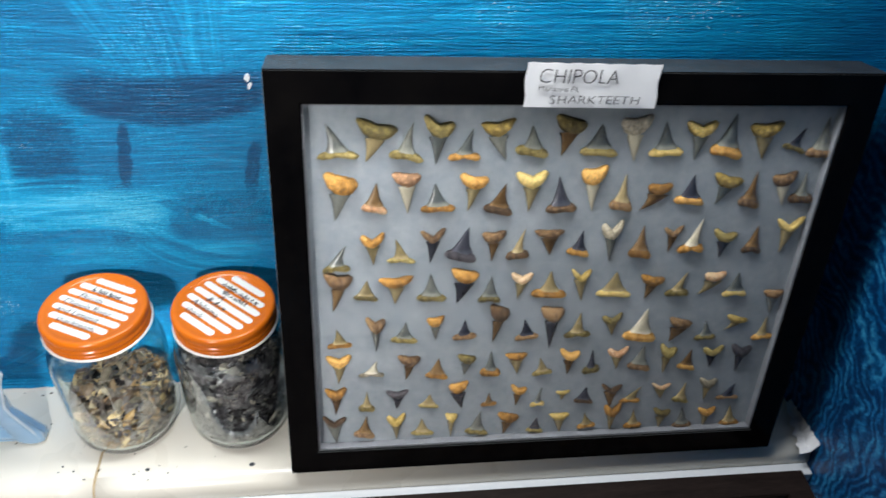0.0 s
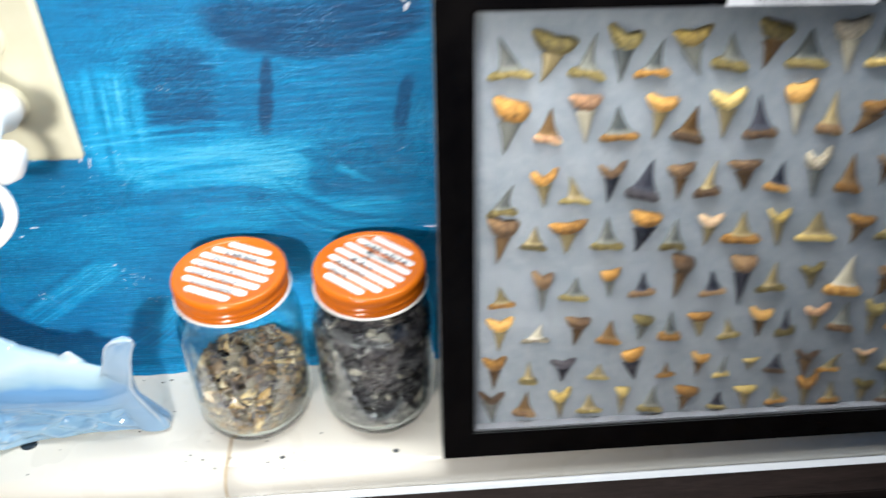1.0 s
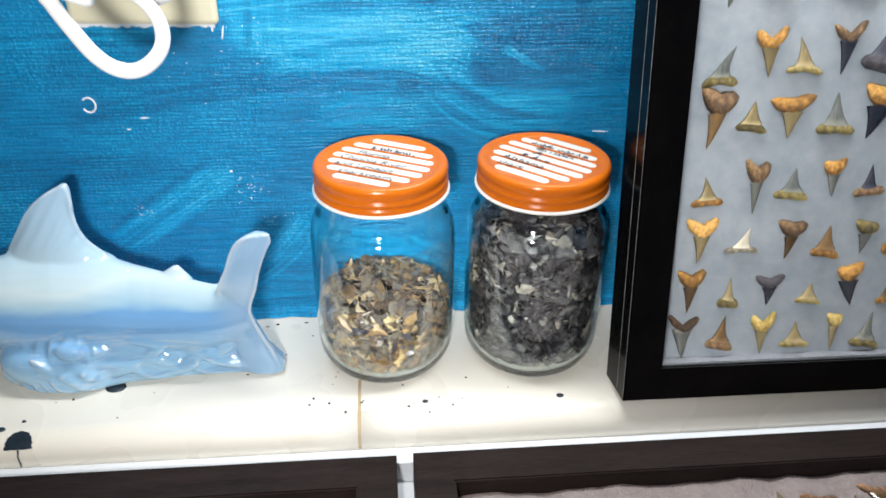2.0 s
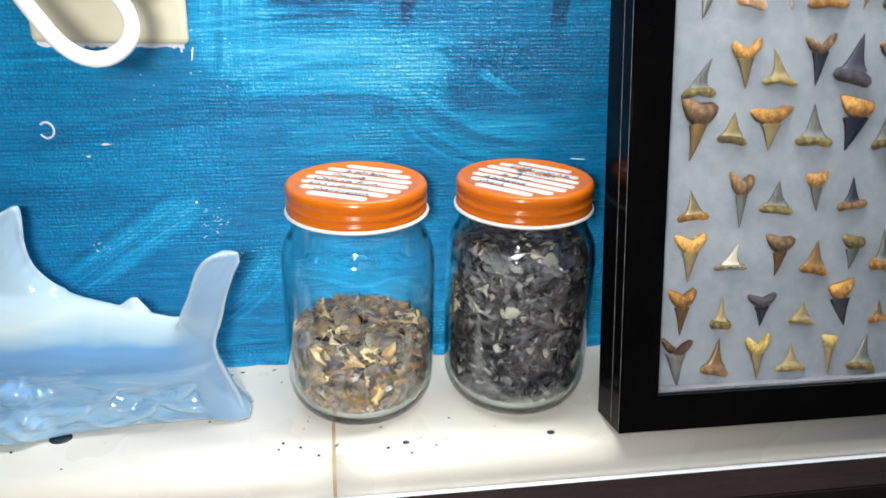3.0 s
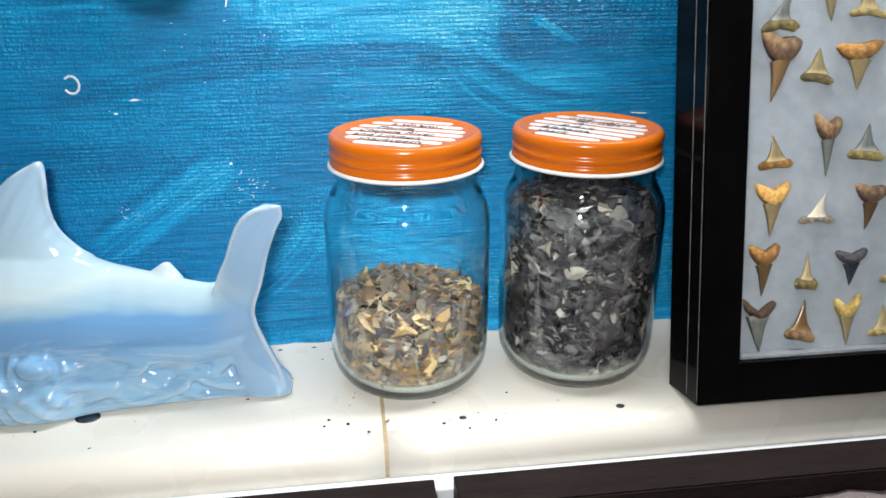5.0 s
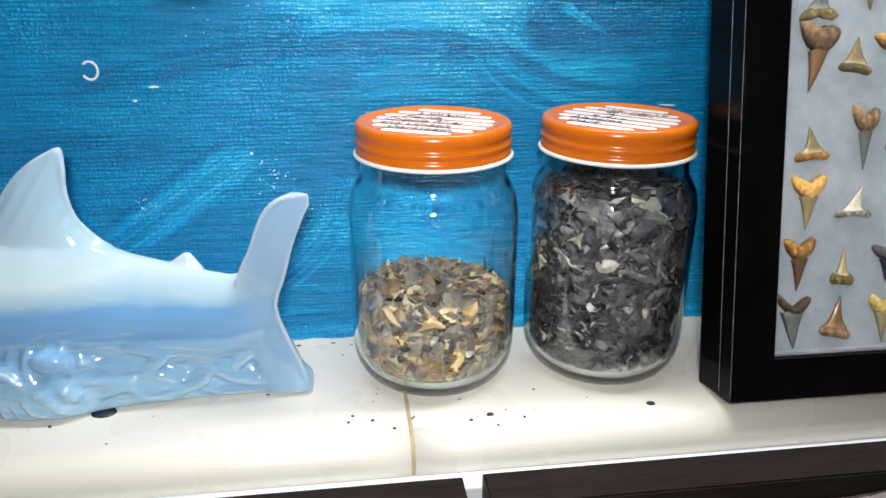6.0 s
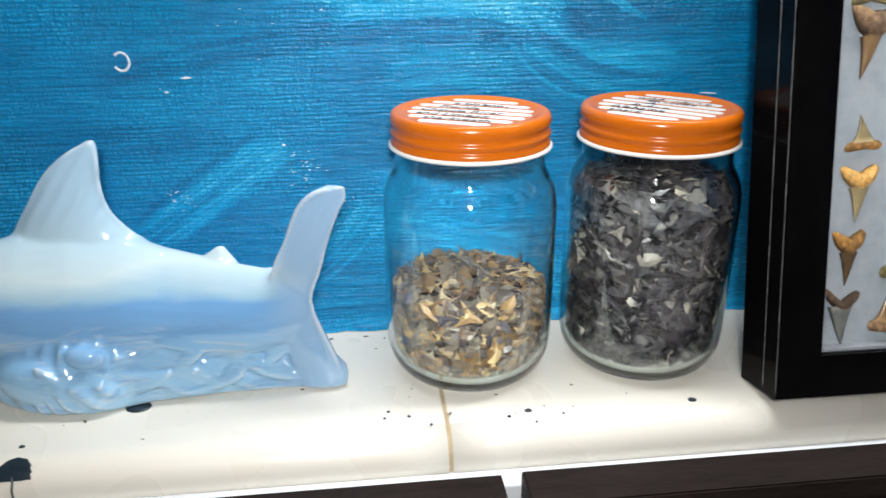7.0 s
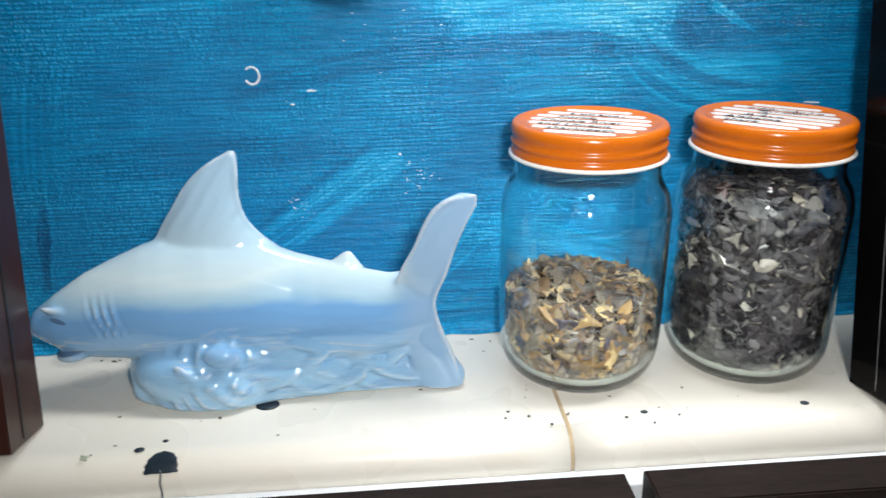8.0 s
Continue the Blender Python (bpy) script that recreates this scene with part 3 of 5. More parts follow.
# ---- shadow boxes and their teeth ----
def shadow_box(name, at, width, height, depth, border, wood, backing, label, sunk=0.006, cushion=False):
    """A framed display box; its lower left front corner is at the origin, x along it, y into it, z up it."""
    box = thing(name, at, label, "display frame")

    def rail(a, b, c, d):
        """A mitred bar from the outer edge a-b to the inner edge c-d."""
        bm = bmesh.new()
        ring = [(a, 0.0), (b, 0.0), (d, 0.0), (c, 0.0)]
        front = [bm.verts.new((p[0], y, p[1])) for p, y in ring]
        back = [bm.verts.new((p[0], depth, p[1])) for p, y in ring]
        bm.faces.new(front)
        bm.faces.new(back[::-1])
        for i in range(4):
            j = (i + 1) % 4
            bm.faces.new((front[i], front[j], back[j], back[i]))
        long_edges = [e for e in bm.edges if abs(e.verts[0].co.y - e.verts[1].co.y) < 1e-6 and min(abs(e.verts[0].co.x - e.verts[1].co.x), abs(e.verts[0].co.z - e.verts[1].co.z)) < 1e-6]
        bmesh.ops.bevel(bm, geom=long_edges, offset=0.0008, segments=2, affect="EDGES")
        return part("rail", bm, wood, box)

    w, h, b = width, height, border
    rail((0, 0), (w, 0), (b, b), (w - b, b))
    rail((0, h), (w, h), (b, h - b), (w - b, h - b))
    rail((0, 0), (0, h), (b, b), (b, h - b))
    rail((w, 0), (w, h), (w - b, b), (w - b, h - b))
    if cushion:
        bm = bmesh.new()
        nx, nz = int(w / 0.006), int(h / 0.006)
        rng = random.Random(3)
        grid = [[bm.verts.new((b + (w - 2 * b) * i / nx, sunk + 0.0035 + 0.003 * noise.noise((i * 0.31, k * 0.31, 2.0)) + rng.uniform(-0.0006, 0.0006), b + (h - 2 * b) * k / nz)) for i in range(nx + 1)] for k in range(nz + 1)]
        for r0, r1 in zip(grid, grid[1:]):
            for i in range(nx):
                bm.faces.new((r0[i], r0[i + 1], r1[i + 1], r1[i]))
        smooth(part("cushion", bm, backing, box, "fluffy off-white cotton batting"))
        part("back_panel", brick((b, depth - 0.006, b), (w - b, depth - 0.001, h - b)), wood, box)
    else:
        part("backing", brick((b - 0.001, sunk, b - 0.001), (w - b + 0.001, depth - 0.002, h - b + 0.001)), backing, box, "grey-white felt backing board")
        liner = 0.0012
        for lo, hi in (((b, 0.0026, b), (w - b, sunk, b + liner)), ((b, 0.0026, h - b - liner), (w - b, sunk, h - b)), ((b, 0.0026, b + liner), (b + liner, sunk, h - b - liner)), ((w - b - liner, 0.0026, b + liner), (w - b, sunk, h - b - liner))):
            part("liner", brick(lo, hi), M["liner"], box, "grey inner lining strip")
    return box


BOX_AT = Matrix.Translation((0.1599, -0.0968, 0.0073)) @ pose(0, 0, 0, 0, 0, 0.1) @ pose(0, 0, 0, -12.6) @ pose(0, 0, 0, 0, 0.25, 0)
BOX_W, BOX_H, BOX_D = 0.3848, 0.3098, 0.0325
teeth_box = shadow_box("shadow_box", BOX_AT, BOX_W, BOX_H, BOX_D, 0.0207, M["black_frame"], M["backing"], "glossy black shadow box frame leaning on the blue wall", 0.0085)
pane = part("pane", brick((0.0206, 0.0008, 0.0206), (BOX_W - 0.0206, 0.0024, BOX_H - 0.0206)), M["pane"], teeth_box, "clear glass pane")
pane.visible_shadow = False
# first strip paints in the front edge's highlight, the second is a worn line
for gx in (0.0009, 0.0118):
    part("groove", brick((-0.0002, gx, 0.002), (-0.00002, gx + 0.0002, BOX_H - 0.002)), M["worn_lit_edge"], teeth_box, "thin pale line along the frame's side, wear and painted edge highlight")


TOOTH_LEAN = []


def tooth_meshes(seed, squat):
    """Crown and root of one tooth, tip up, flat on the y = 0 plane and about one unit high."""
    rng = random.Random(seed)
    lean = rng.uniform(-0.34, 0.34)
    if squat:
        spread, root_h, arch = rng.uniform(0.38, 0.50), rng.uniform(0.26, 0.35), rng.uniform(0.01, 0.13)
        half, flare, droop = spread * rng.uniform(0.52, 0.74), rng.uniform(0.22, 0.42), rng.uniform(0.0, 0.3)
    else:
        spread, root_h, arch = rng.uniform(0.27, 0.43), rng.uniform(0.36, 0.48), rng.choice((0.02, 0.07, 0.15, 0.24))
        half, flare, droop = rng.uniform(0.17, 0.23), rng.uniform(0.05, 0.2), rng.uniform(0.35, 0.75)
    tilt = rng.uniform(-0.08, 0.08)
    TOOTH_LEAN.append((lean, spread))
    crown = bmesh.new()
    rows = []
    start = root_h - 0.04
    for i in range(10):
        s = i / 9
        w = half * ((1 - flare) * (1 - s) ** 0.92 + flare * (1 - s) ** 5) + 0.014 * (1 - s) + 0.004
        cx = lean * s ** 1.6
        z = start + (1 - start) * s
        th = 0.17 * (1 - s) ** 0.75 + 0.015
        rows.append([crown.verts.new((cx + w * u, -th * math.sqrt(max(0, 1 - u * u)) - 0.005, z - 0.05 * (1 - s) * (1 - u * u))) for u in (-1, -0.8, -0.4, 0.0, 0.4, 0.8, 1)])
    for a, b in zip(rows, rows[1:]):
        for k in range(6):
            crown.faces.new((a[k], a[k + 1], b[k + 1], b[k]))
        crown.faces.new((a[0], b[0], b[6], a[6]))
    crown.faces.new(rows[-1])
    root = bmesh.new()
    rows = []
    lop = rng.uniform(-0.25, 0.25)
    for i in range(15):
        u = -1 + 2 * i / 14
        end = max(0.0, (abs(u) - 0.70) / 0.30) ** 2
        top = root_h * (1 - droop * abs(u) ** 1.7) + tilt * u + rng.uniform(-0.010, 0.010)
        low = arch * (1 - abs(u)) ** 1.2 * (1 + lop * u) + tilt * u + rng.uniform(-0.010, 0.010)
        mid_z = low + (top - low) * 0.45
        top, low = top - (top - mid_z) * end * 0.75, low + (mid_z - low) * end * 0.75
        th = 0.24 * math.sqrt(max(0.06, 1 - u * u * 0.9)) * rng.uniform(0.92, 1.08)
        rows.append([root.verts.new((spread * u * (1 + lop * 0.3 * (u > 0)), y, z)) for y, z in ((0.0, low), (-th * 0.75, low + (top - low) * 0.10), (-th, low + (top - low) * 0.40), (-th * 0.95, low + (top - low) * 0.80), (0.0, top))])
    for a, b in zip(rows, rows[1:]):
        for k in range(5):
            j = (k + 1) % 5
            root.faces.new((a[k], a[j], b[j], b[k]))
    root.faces.new(rows[0])
    root.faces.new(rows[-1])
    out = []
    for nm, bm in (("crown", crown), ("root", root)):
        me = bpy.data.meshes.new(nm)
        bmesh.ops.recalc_face_normals(bm, faces=bm.faces)
        bm.to_mesh(me)
        bm.free()
        for p in me.polygons:
            p.use_smooth = True
        me.materials.append(None)
        out.append(me)
    return out


TOOTH = [tooth_meshes(s, s % 2 == 0) for s in range(56)]
WORDS = {"g": "grey", "o": "olive", "b": "brown", "k": "black", "w": "white"}
ROOTS = {"o": "orange", "y": "yellow", "l": "olive", "b": "brown", "k": "black", "w": "cream", "p": "peach"}


def tooth(at, variant, crown, root, where, group):
    ob = thing("shark_tooth", at, f"fossil shark tooth, {WORDS[crown]} blade, {ROOTS[root]} root, {where}", "shark tooth", group)
    for me, key in zip(TOOTH[variant], ("crown_" + crown, "root_" + root)):
        p = new(me.name, me)
        p.parent = ob
        p.material_slots[0].link = "OBJECT"
        p.material_slots[0].material = M[key]
    return ob


def tooth_row(codes, along, up, reach, wide, lean):
    """One row in the black frame: u or d (tip up or down) with the colours of blade and root; then, in millimetres and degrees,
    the place of each root along and up the box, its distance to the tip, its width, and how far the blade leans."""
    rng = random.Random(sum(along))
    for code, u, v, d, w, a in zip(codes.split(), along, up, reach, wide, lean):
        squat = code[0] == "u"
        tall = d / (0.86 if squat else 0.80) * 0.001
        # of the shapes of this kind, one that leans about as far
        kinds = sorted(range(0 if squat else 1, len(TOOTH), 2), key=lambda k: abs(TOOTH_LEAN[k][0] - math.tan(radians(a)) * 0.7))
        k = kinds[rng.randrange(4)]
        own, spread = TOOTH_LEAN[k]
        turn = a - math.degrees(math.atan(own)) * 0.9
        turn = max(-16, min(16, turn)) + (0 if squat else 180)
        across = min(1.5 * tall, max(0.55 * tall, w * 0.001 / (2 * spread)))
        m = BOX_AT @ Matrix.Translation((u * 0.001, 0.0083, v * 0.001)) @ pose(0, 0, 0, 0, turn, 0) @ Matrix.Translation((0, 0, -(0.15 if squat else 0.21) * tall)) @ Matrix.Diagonal((across, tall * 0.55, tall, 1))
        tooth(m, k, code[1], code[2], "in black frame", "teeth in the black frame")


tooth_row("ugl dol ugl dgl ugo dgy ugl dbl ugl dww ugy dgy ugo doy ukl ugb",
          (41, 65, 83, 103, 120, 140, 163, 186, 206, 229, 251, 273, 292, 317, 339, 359), (255, 271, 254, 273, 253, 272, 256, 274, 256, 274, 256, 272, 256, 271, 258, 255),
          (21, 22, 22, 25, 19, 22, 18, 21, 19, 25, 21, 22, 26, 21, 15, 25), (25, 25, 21, 20, 21, 22, 22, 21, 24, 20, 22, 20, 22, 22, 17, 21), (-16, 15, 9, 2, 12, -14, -2, 9, 1, -4, -7, 3, 6, -3, 17, -1))
tooth_row("dgo ubp dwp ugo doo ubb doy ukb dwo uob dbo uko dgy ubb dwb ugb",
          (42, 63, 84, 104, 127, 144, 165, 186, 206, 227, 252, 274, 299, 317, 339, 354), (235, 218, 237, 218, 236, 216, 238, 217, 240, 218, 230, 221, 235, 219, 236, 221),
          (26, 18, 23, 18, 21, 19, 24, 23, 26, 23, 17, 19, 18, 23, 20, 20), (22, 16, 18, 22, 19, 20, 20, 20, 17, 16, 21, 21, 21, 15, 17, 18), (8, 5, -2, -6, 7, 11, 1, -8, -4, 2, 21, 2, 15, 4, -8, -1))
tooth_row("ugl doo uol dkb ukk dbb uob dbb uko dgw ubo dbb uwo dkl ubb doy",
          (38, 62, 81, 102, 121, 143, 160, 181, 202, 224, 246, 268, 283, 306, 328, 352), (174, 196, 180, 198, 182, 196, 182, 197, 183, 201, 181, 198, 184, 194, 182, 202),
          (18, 20, 16, 21, 22, 19, 20, 16, 17, 26, 22, 17, 24, 18, 20, 23), (18, 16, 19, 16, 22, 16, 16, 22, 16, 15, 16, 13, 19, 18, 15, 19), (18, -2, -11, 4, 11, 2, 12, -4, 7, -3, 1, 5, 13, 1, 4, 6))
tooth_row("dbb uol doo ugl dko ugl dop uoo doy uoy dbo uol dop ugy dgb",
          (39, 57, 78, 102, 125, 143, 165, 185, 207, 232, 260, 280, 306, 324, 355), (165, 151, 163, 150, 166, 147, 164, 150, 165, 149, 159, 148, 161, 146, 144),
          (25, 14, 18, 19, 22, 19, 18, 19, 22, 18, 16, 18, 16, 18, 17), (19, 16, 23, 20, 19, 16, 15, 25, 14, 28, 18, 18, 22, 19, 15), (9, 4, 1, -2, 9, 2, 6, 1, -6, 1, 11, 16, 19, -0, -4))
tooth_row("uoo dgb ugl dgo ukb dbb ukb dkb uol dol uwo dbb ugl doy uoo",
          (39, 64, 84, 106, 127, 151, 173, 190, 210, 235, 258, 288, 310, 332, 355), (112, 129, 115, 130, 116, 135, 114, 132, 115, 128, 111, 121, 108, 123, 107),
          (14, 24, 15, 17, 15, 25, 16, 29, 19, 16, 25, 17, 15, 11, 18), (18, 12, 19, 12, 17, 15, 18, 17, 19, 15, 26, 19, 17, 20, 16), (-7, 0, 3, -3, 0, 8, -9, -1, 3, -6, 6, 14, -6, 29, 1))
tooth_row("doo uww dbb ubo dgl ugo doo uol dbo ukl dop ugb dol ubo dkl dkk",
          (38, 61, 88, 108, 130, 148, 167, 188, 207, 225, 244, 262, 283, 300, 319, 342), (99, 85, 97, 82, 96, 83, 96, 81, 97, 82, 98, 83, 97, 81, 96, 95),
          (21, 13, 18, 16, 15, 20, 16, 14, 19, 19, 17, 20, 22, 16, 17, 21), (17, 19, 16, 16, 14, 15, 16, 16, 16, 13, 16, 18, 14, 14, 16, 16), (2, 12, 6, 5, 5, -1, -5, -11, -1, -2, -2, 6, 1, 7, -1, 2))
tooth_row("dbo uol dkk uol dko ubo dbo ugy doy ukb dbb uoo dop uol dow ukb",
          (35, 57, 80, 103, 125, 149, 171, 187, 206, 223, 244, 261, 284, 302, 322, 341), (70, 54, 67, 54, 70, 53, 66, 51, 61, 52, 63, 50, 63, 49, 65, 49),
          (21, 16, 15, 11, 20, 11, 16, 16, 8, 14, 19, 14, 13, 17, 18, 14), (15, 12, 16, 15, 15, 12, 13, 11, 11, 15, 16, 17, 16, 14, 14, 19), (2, 1, 1, 4, -8, -1, 3, 9, 3, 4, -2, 22, -3, 6, 1, 12))
tooth_row("dgb ubb doy uol doy ugl dbo ukl doy uoo doo uoo dol ugb doo uoo",
          (33, 55, 79, 99, 121, 141, 165, 187, 206, 229, 248, 267, 289, 308, 327, 348), (43, 29, 43, 28, 41, 27, 39, 25, 37, 26, 43, 25, 37, 23, 36, 23),
          (22, 18, 21, 14, 19, 19, 17, 13, 16, 14, 24, 16, 17, 18, 17, 18), (17, 16, 14, 17, 9, 18, 17, 13, 15, 15, 14, 15, 15, 16, 14, 16), (-2, 6, -2, -2, -1, 5, 7, 4, -5, -12, -2, -5, -1, -8, 2, -7))


# ---- paper label on the box ----
def paper_label():
    w, h = 0.0820, 0.0268
    m = BOX_AT @ Matrix.Translation((0.1520, -0.0016, BOX_H - 0.0212)) @ pose(0, 0, 0, 0, 0.6, 0)
    ob = thing("paper_label", m, "white paper label with handwritten black capitals, taped to the frame", "label")
    bm = bmesh.new()
    nx, nz = 30, 8
    # wavy sheet with the top folded back a little
    grid = [[bm.verts.new((w * i / nx + 0.0006 * math.sin(k), 0.00022 * math.sin(i * 0.55) * (0.3 + k / nz), h * k / nz + 0.0002 * math.sin(i * 1.3) * (k == nz))) for i in range(nx + 1)] for k in range(nz + 1)]
    for a, b in zip(grid, grid[1:]):
        for i in range(nx):
            bm.faces.new((a[i], a[i + 1], b[i + 1], b[i]))
    sheet = part("sheet", bm, M["paper"], ob)
    sheet.modifiers.new("thick", "SOLIDIFY").thickness = 0.00015
    for text, size, x, z, sx, sy in (("CHIPOLA", 0.0118, 0.0072, 0.0150, 1.0, 1.05), ("Marianna FL", 0.0054, 0.0075, 0.0100, 0.95, 0.85), ("SHARKTEETH", 0.0088, 0.0150, 0.0026, 1.06, 0.82)):
        letters(text, size, M["ink"], ob, "lettering", Matrix.Translation((x, -0.0011, z)) @ pose(0, 0, 0, 90, 0, 0), -0.018 * size if size > 0.007 else -0.00006, sx, sy, 0.1, 0.0005, size * 1000)


paper_label()


# ---- boxes lying on the table, and the one standing at the end ----
def lying_boxes():
    down = pose(0, 0, 0, -90)
    right = shadow_box("display_box", Matrix.Translation((0.0415, -0.109 - 0.30, -0.0105)) @ down, 0.5330, 0.30, 0.0215, 0.0215, M["brown_frame"], M["cotton"], "dark brown display box with fossil teeth on cotton, lying flat", 0.008, True)
    left = shadow_box("display_box", Matrix.Translation((0.0325 - 0.495, -0.110 - 0.30, -0.0105)) @ down, 0.495, 0.30, 0.0215, 0.0215, M["brown_frame"], M["cotton"], "dark brown display box lying flat below the tile ledge", 0.008, True)
    rng = random.Random(8)
    for i in range(16):
        for k in range(2):
            x, y = 0.232 + 0.0175 * i + rng.uniform(-0.002, 0.002), -0.158 - 0.03 * k + rng.uniform(-0.003, 0.003)
            s = rng.uniform(0.018, 0.022)
            m = Matrix.Translation((x, y, -0.0150)) @ pose(0, 0, 0, -90, 0, rng.uniform(-15, 15) + 180 * ((i + k) % 2)) @ Matrix.Diagonal((s, s * 0.5, s, 1)) @ Matrix.Translation((0, 0, -0.5))
            tooth(m, rng.randrange(len(TOOTH)), rng.choice("ob"), rng.choice("oyp"), "on white cotton", "teeth on the cotton")


lying_boxes()
END_AT = Matrix.Translation((-0.2296 - 0.30, -0.0955, 0.0075)) @ pose(0, 0, 0, 0, 0, 0) @ pose(0, 0, 0, -11.5)
end_box = shadow_box("shadow_box", END_AT, 0.30, 0.3015, 0.032, 0.0205, M["red_frame"], M["backing"], "dark mahogany shadow box frame standing on the ledge", 0.0085)
part("groove", brick((0.30002, 0.012, 0.002), (0.3004, 0.0135, 0.298)), M["black_plastic"], end_box, "dark groove along the frame's side")


# ---- jars ----
def shard(rng, size):
    """Outline and two middles of one small tooth or chip of one, thin and blunt."""
    l, w = size * rng.uniform(0.75, 1.45), size * rng.uniform(0.30, 0.62)
    b = rng.uniform(-0.3, 0.3) * l
    t = size * rng.uniform(0.07, 0.13)
    if rng.random() < 0.52:
        low = [(-w, 0), (-w * 0.4, w * 0.3), (w * 0.4, w * 0.25), (w, -0.08 * l), (w * 0.75, 0.2 * l), (b * 0.5 + w * 0.32, l * 0.55), (b + 0.1 * w, l), (b - 0.1 * w, l * 0.97), (b * 0.4 - w * 0.38, l * 0.5), (-w * 0.8, 0.18 * l)]
    else:
        low = [(w * 0.75 * rng.uniform(0.6, 1.15) * math.cos(a), l * 0.5 + l * 0.6 * rng.uniform(0.7, 1.1) * math.sin(a)) for a in (2 * math.pi * k / 8 for k in range(8))]
    return [(x, y - l * 0.45, 0.0) for x, y in low], (0.1 * b, 0.0, t)


def contents(jar, material, radius, floor_z, top_z, count, seed, label, size):
    """A heap of small teeth in one mesh, packed against the wall of the jar and over its top."""
    rng = random.Random(seed)
    verts, faces = [], []

    def dome(r):
        return top_z - 0.0045 * (r / radius) ** 2 + 0.0022 * noise.noise((r * 90, seed, 1.0))

    for i in range(count):
        a = rng.uniform(0, 2 * math.pi)
        s = size * (rng.uniform(0.55, 1.1) if rng.random() < 0.78 else rng.uniform(1.2, 2.0))
        if i % 5 == 0:
            r = (radius - 0.003) * math.sqrt(rng.random())
            z = dome(r) + rng.uniform(-0.002, 0.001)
            turn = Euler((rng.uniform(-0.6, 0.6), rng.uniform(-0.6, 0.6), rng.uniform(0, 6.3))).to_matrix()
        else:
            r = radius - 0.0012 - abs(rng.gauss(0, 0.0042))
            z = rng.uniform(floor_z, dome(r))
            near = min(1.0, max(0.0, (z - floor_z) / 0.012))
            r -= 0.004 * (1 - near) ** 2
            turn = Euler((0, 0, a + math.pi / 2)).to_matrix() @ Euler((math.pi / 2 + rng.gauss(0, 0.6), rng.gauss(0, 0.5), 0)).to_matrix() @ Euler((0, 0, rng.uniform(0, 6.3))).to_matrix()
        low, apex = shard(rng, s)
        base = len(verts)
        c = Vector((r * math.cos(a), r * math.sin(a), z))
        points = [turn @ Vector(p) + c for p in (*low, apex, (apex[0], apex[1], -apex[2] * 0.6))]
        over = max(0.0, max(math.hypot(q.x, q.y) for q in points) - radius + 0.0003)
        away = Vector((math.cos(a), math.sin(a), 0)) * over
        for q in points:
            q -= away
            q.z = max(q.z, floor_z)
            flat = math.hypot(q.x, q.y)
            limit = float(np.interp(q.z, (floor_z, floor_z + 0.004, floor_z + 0.013, 0.080, 0.090, 0.0975), (radius - 0.0085, radius - 0.0030, radius, radius, radius - 0.0016, radius - 0.0062)))
            if flat > limit:
                q.x, q.y = q.x * limit / flat, q.y * limit / flat
            verts.append(q)
        n = len(low)
        for k in range(n):
            faces += [(base + k, base + (k + 1) % n, base + n), (base + (k + 1) % n, base + k, base + n + 1)]
    # near-black filler inside the heap, standing in for the shade between teeth
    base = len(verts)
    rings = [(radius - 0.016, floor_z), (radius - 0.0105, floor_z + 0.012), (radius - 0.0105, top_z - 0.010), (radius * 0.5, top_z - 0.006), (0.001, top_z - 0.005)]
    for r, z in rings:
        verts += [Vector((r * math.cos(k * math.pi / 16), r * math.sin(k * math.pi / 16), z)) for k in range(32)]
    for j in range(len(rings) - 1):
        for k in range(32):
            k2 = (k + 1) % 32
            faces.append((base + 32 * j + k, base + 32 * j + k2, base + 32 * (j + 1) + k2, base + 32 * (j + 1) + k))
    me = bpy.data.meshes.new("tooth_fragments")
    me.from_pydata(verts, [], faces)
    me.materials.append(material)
    me.materials.append(M["heap_shade"])
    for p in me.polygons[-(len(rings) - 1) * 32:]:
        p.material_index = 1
    ob = new("tooth_fragments", me)
    ob.matrix_world = Matrix.Translation(jar.matrix_world.translation)
    tagged(ob, label, "shark teeth", kind="stuff")


JAR_OUT = [(0.0, 0.0030), (0.023, 0.0024), (0.0260, 0.0), (0.0285, 0.0), (0.0352, 0.0028), (0.0396, 0.0105), (0.0408, 0.0190), (0.0410, 0.0500), (0.0410, 0.0800), (0.0408, 0.0885), (0.0392, 0.0960), (0.0362, 0.1008), (0.0346, 0.1045), (0.0344, 0.1090), (0.0344, 0.1235)]
JAR_IN = [(0.0328, 0.1235), (0.0328, 0.1055), (0.0346, 0.0998), (0.0377, 0.0948), (0.0391, 0.0878), (0.0394, 0.0790), (0.0394, 0.0500), (0.0392, 0.0195), (0.0378, 0.0115), (0.0338, 0.0056), (0.0275, 0.0044), (0.0, 0.0044)]


LID_TOP = 0.12800


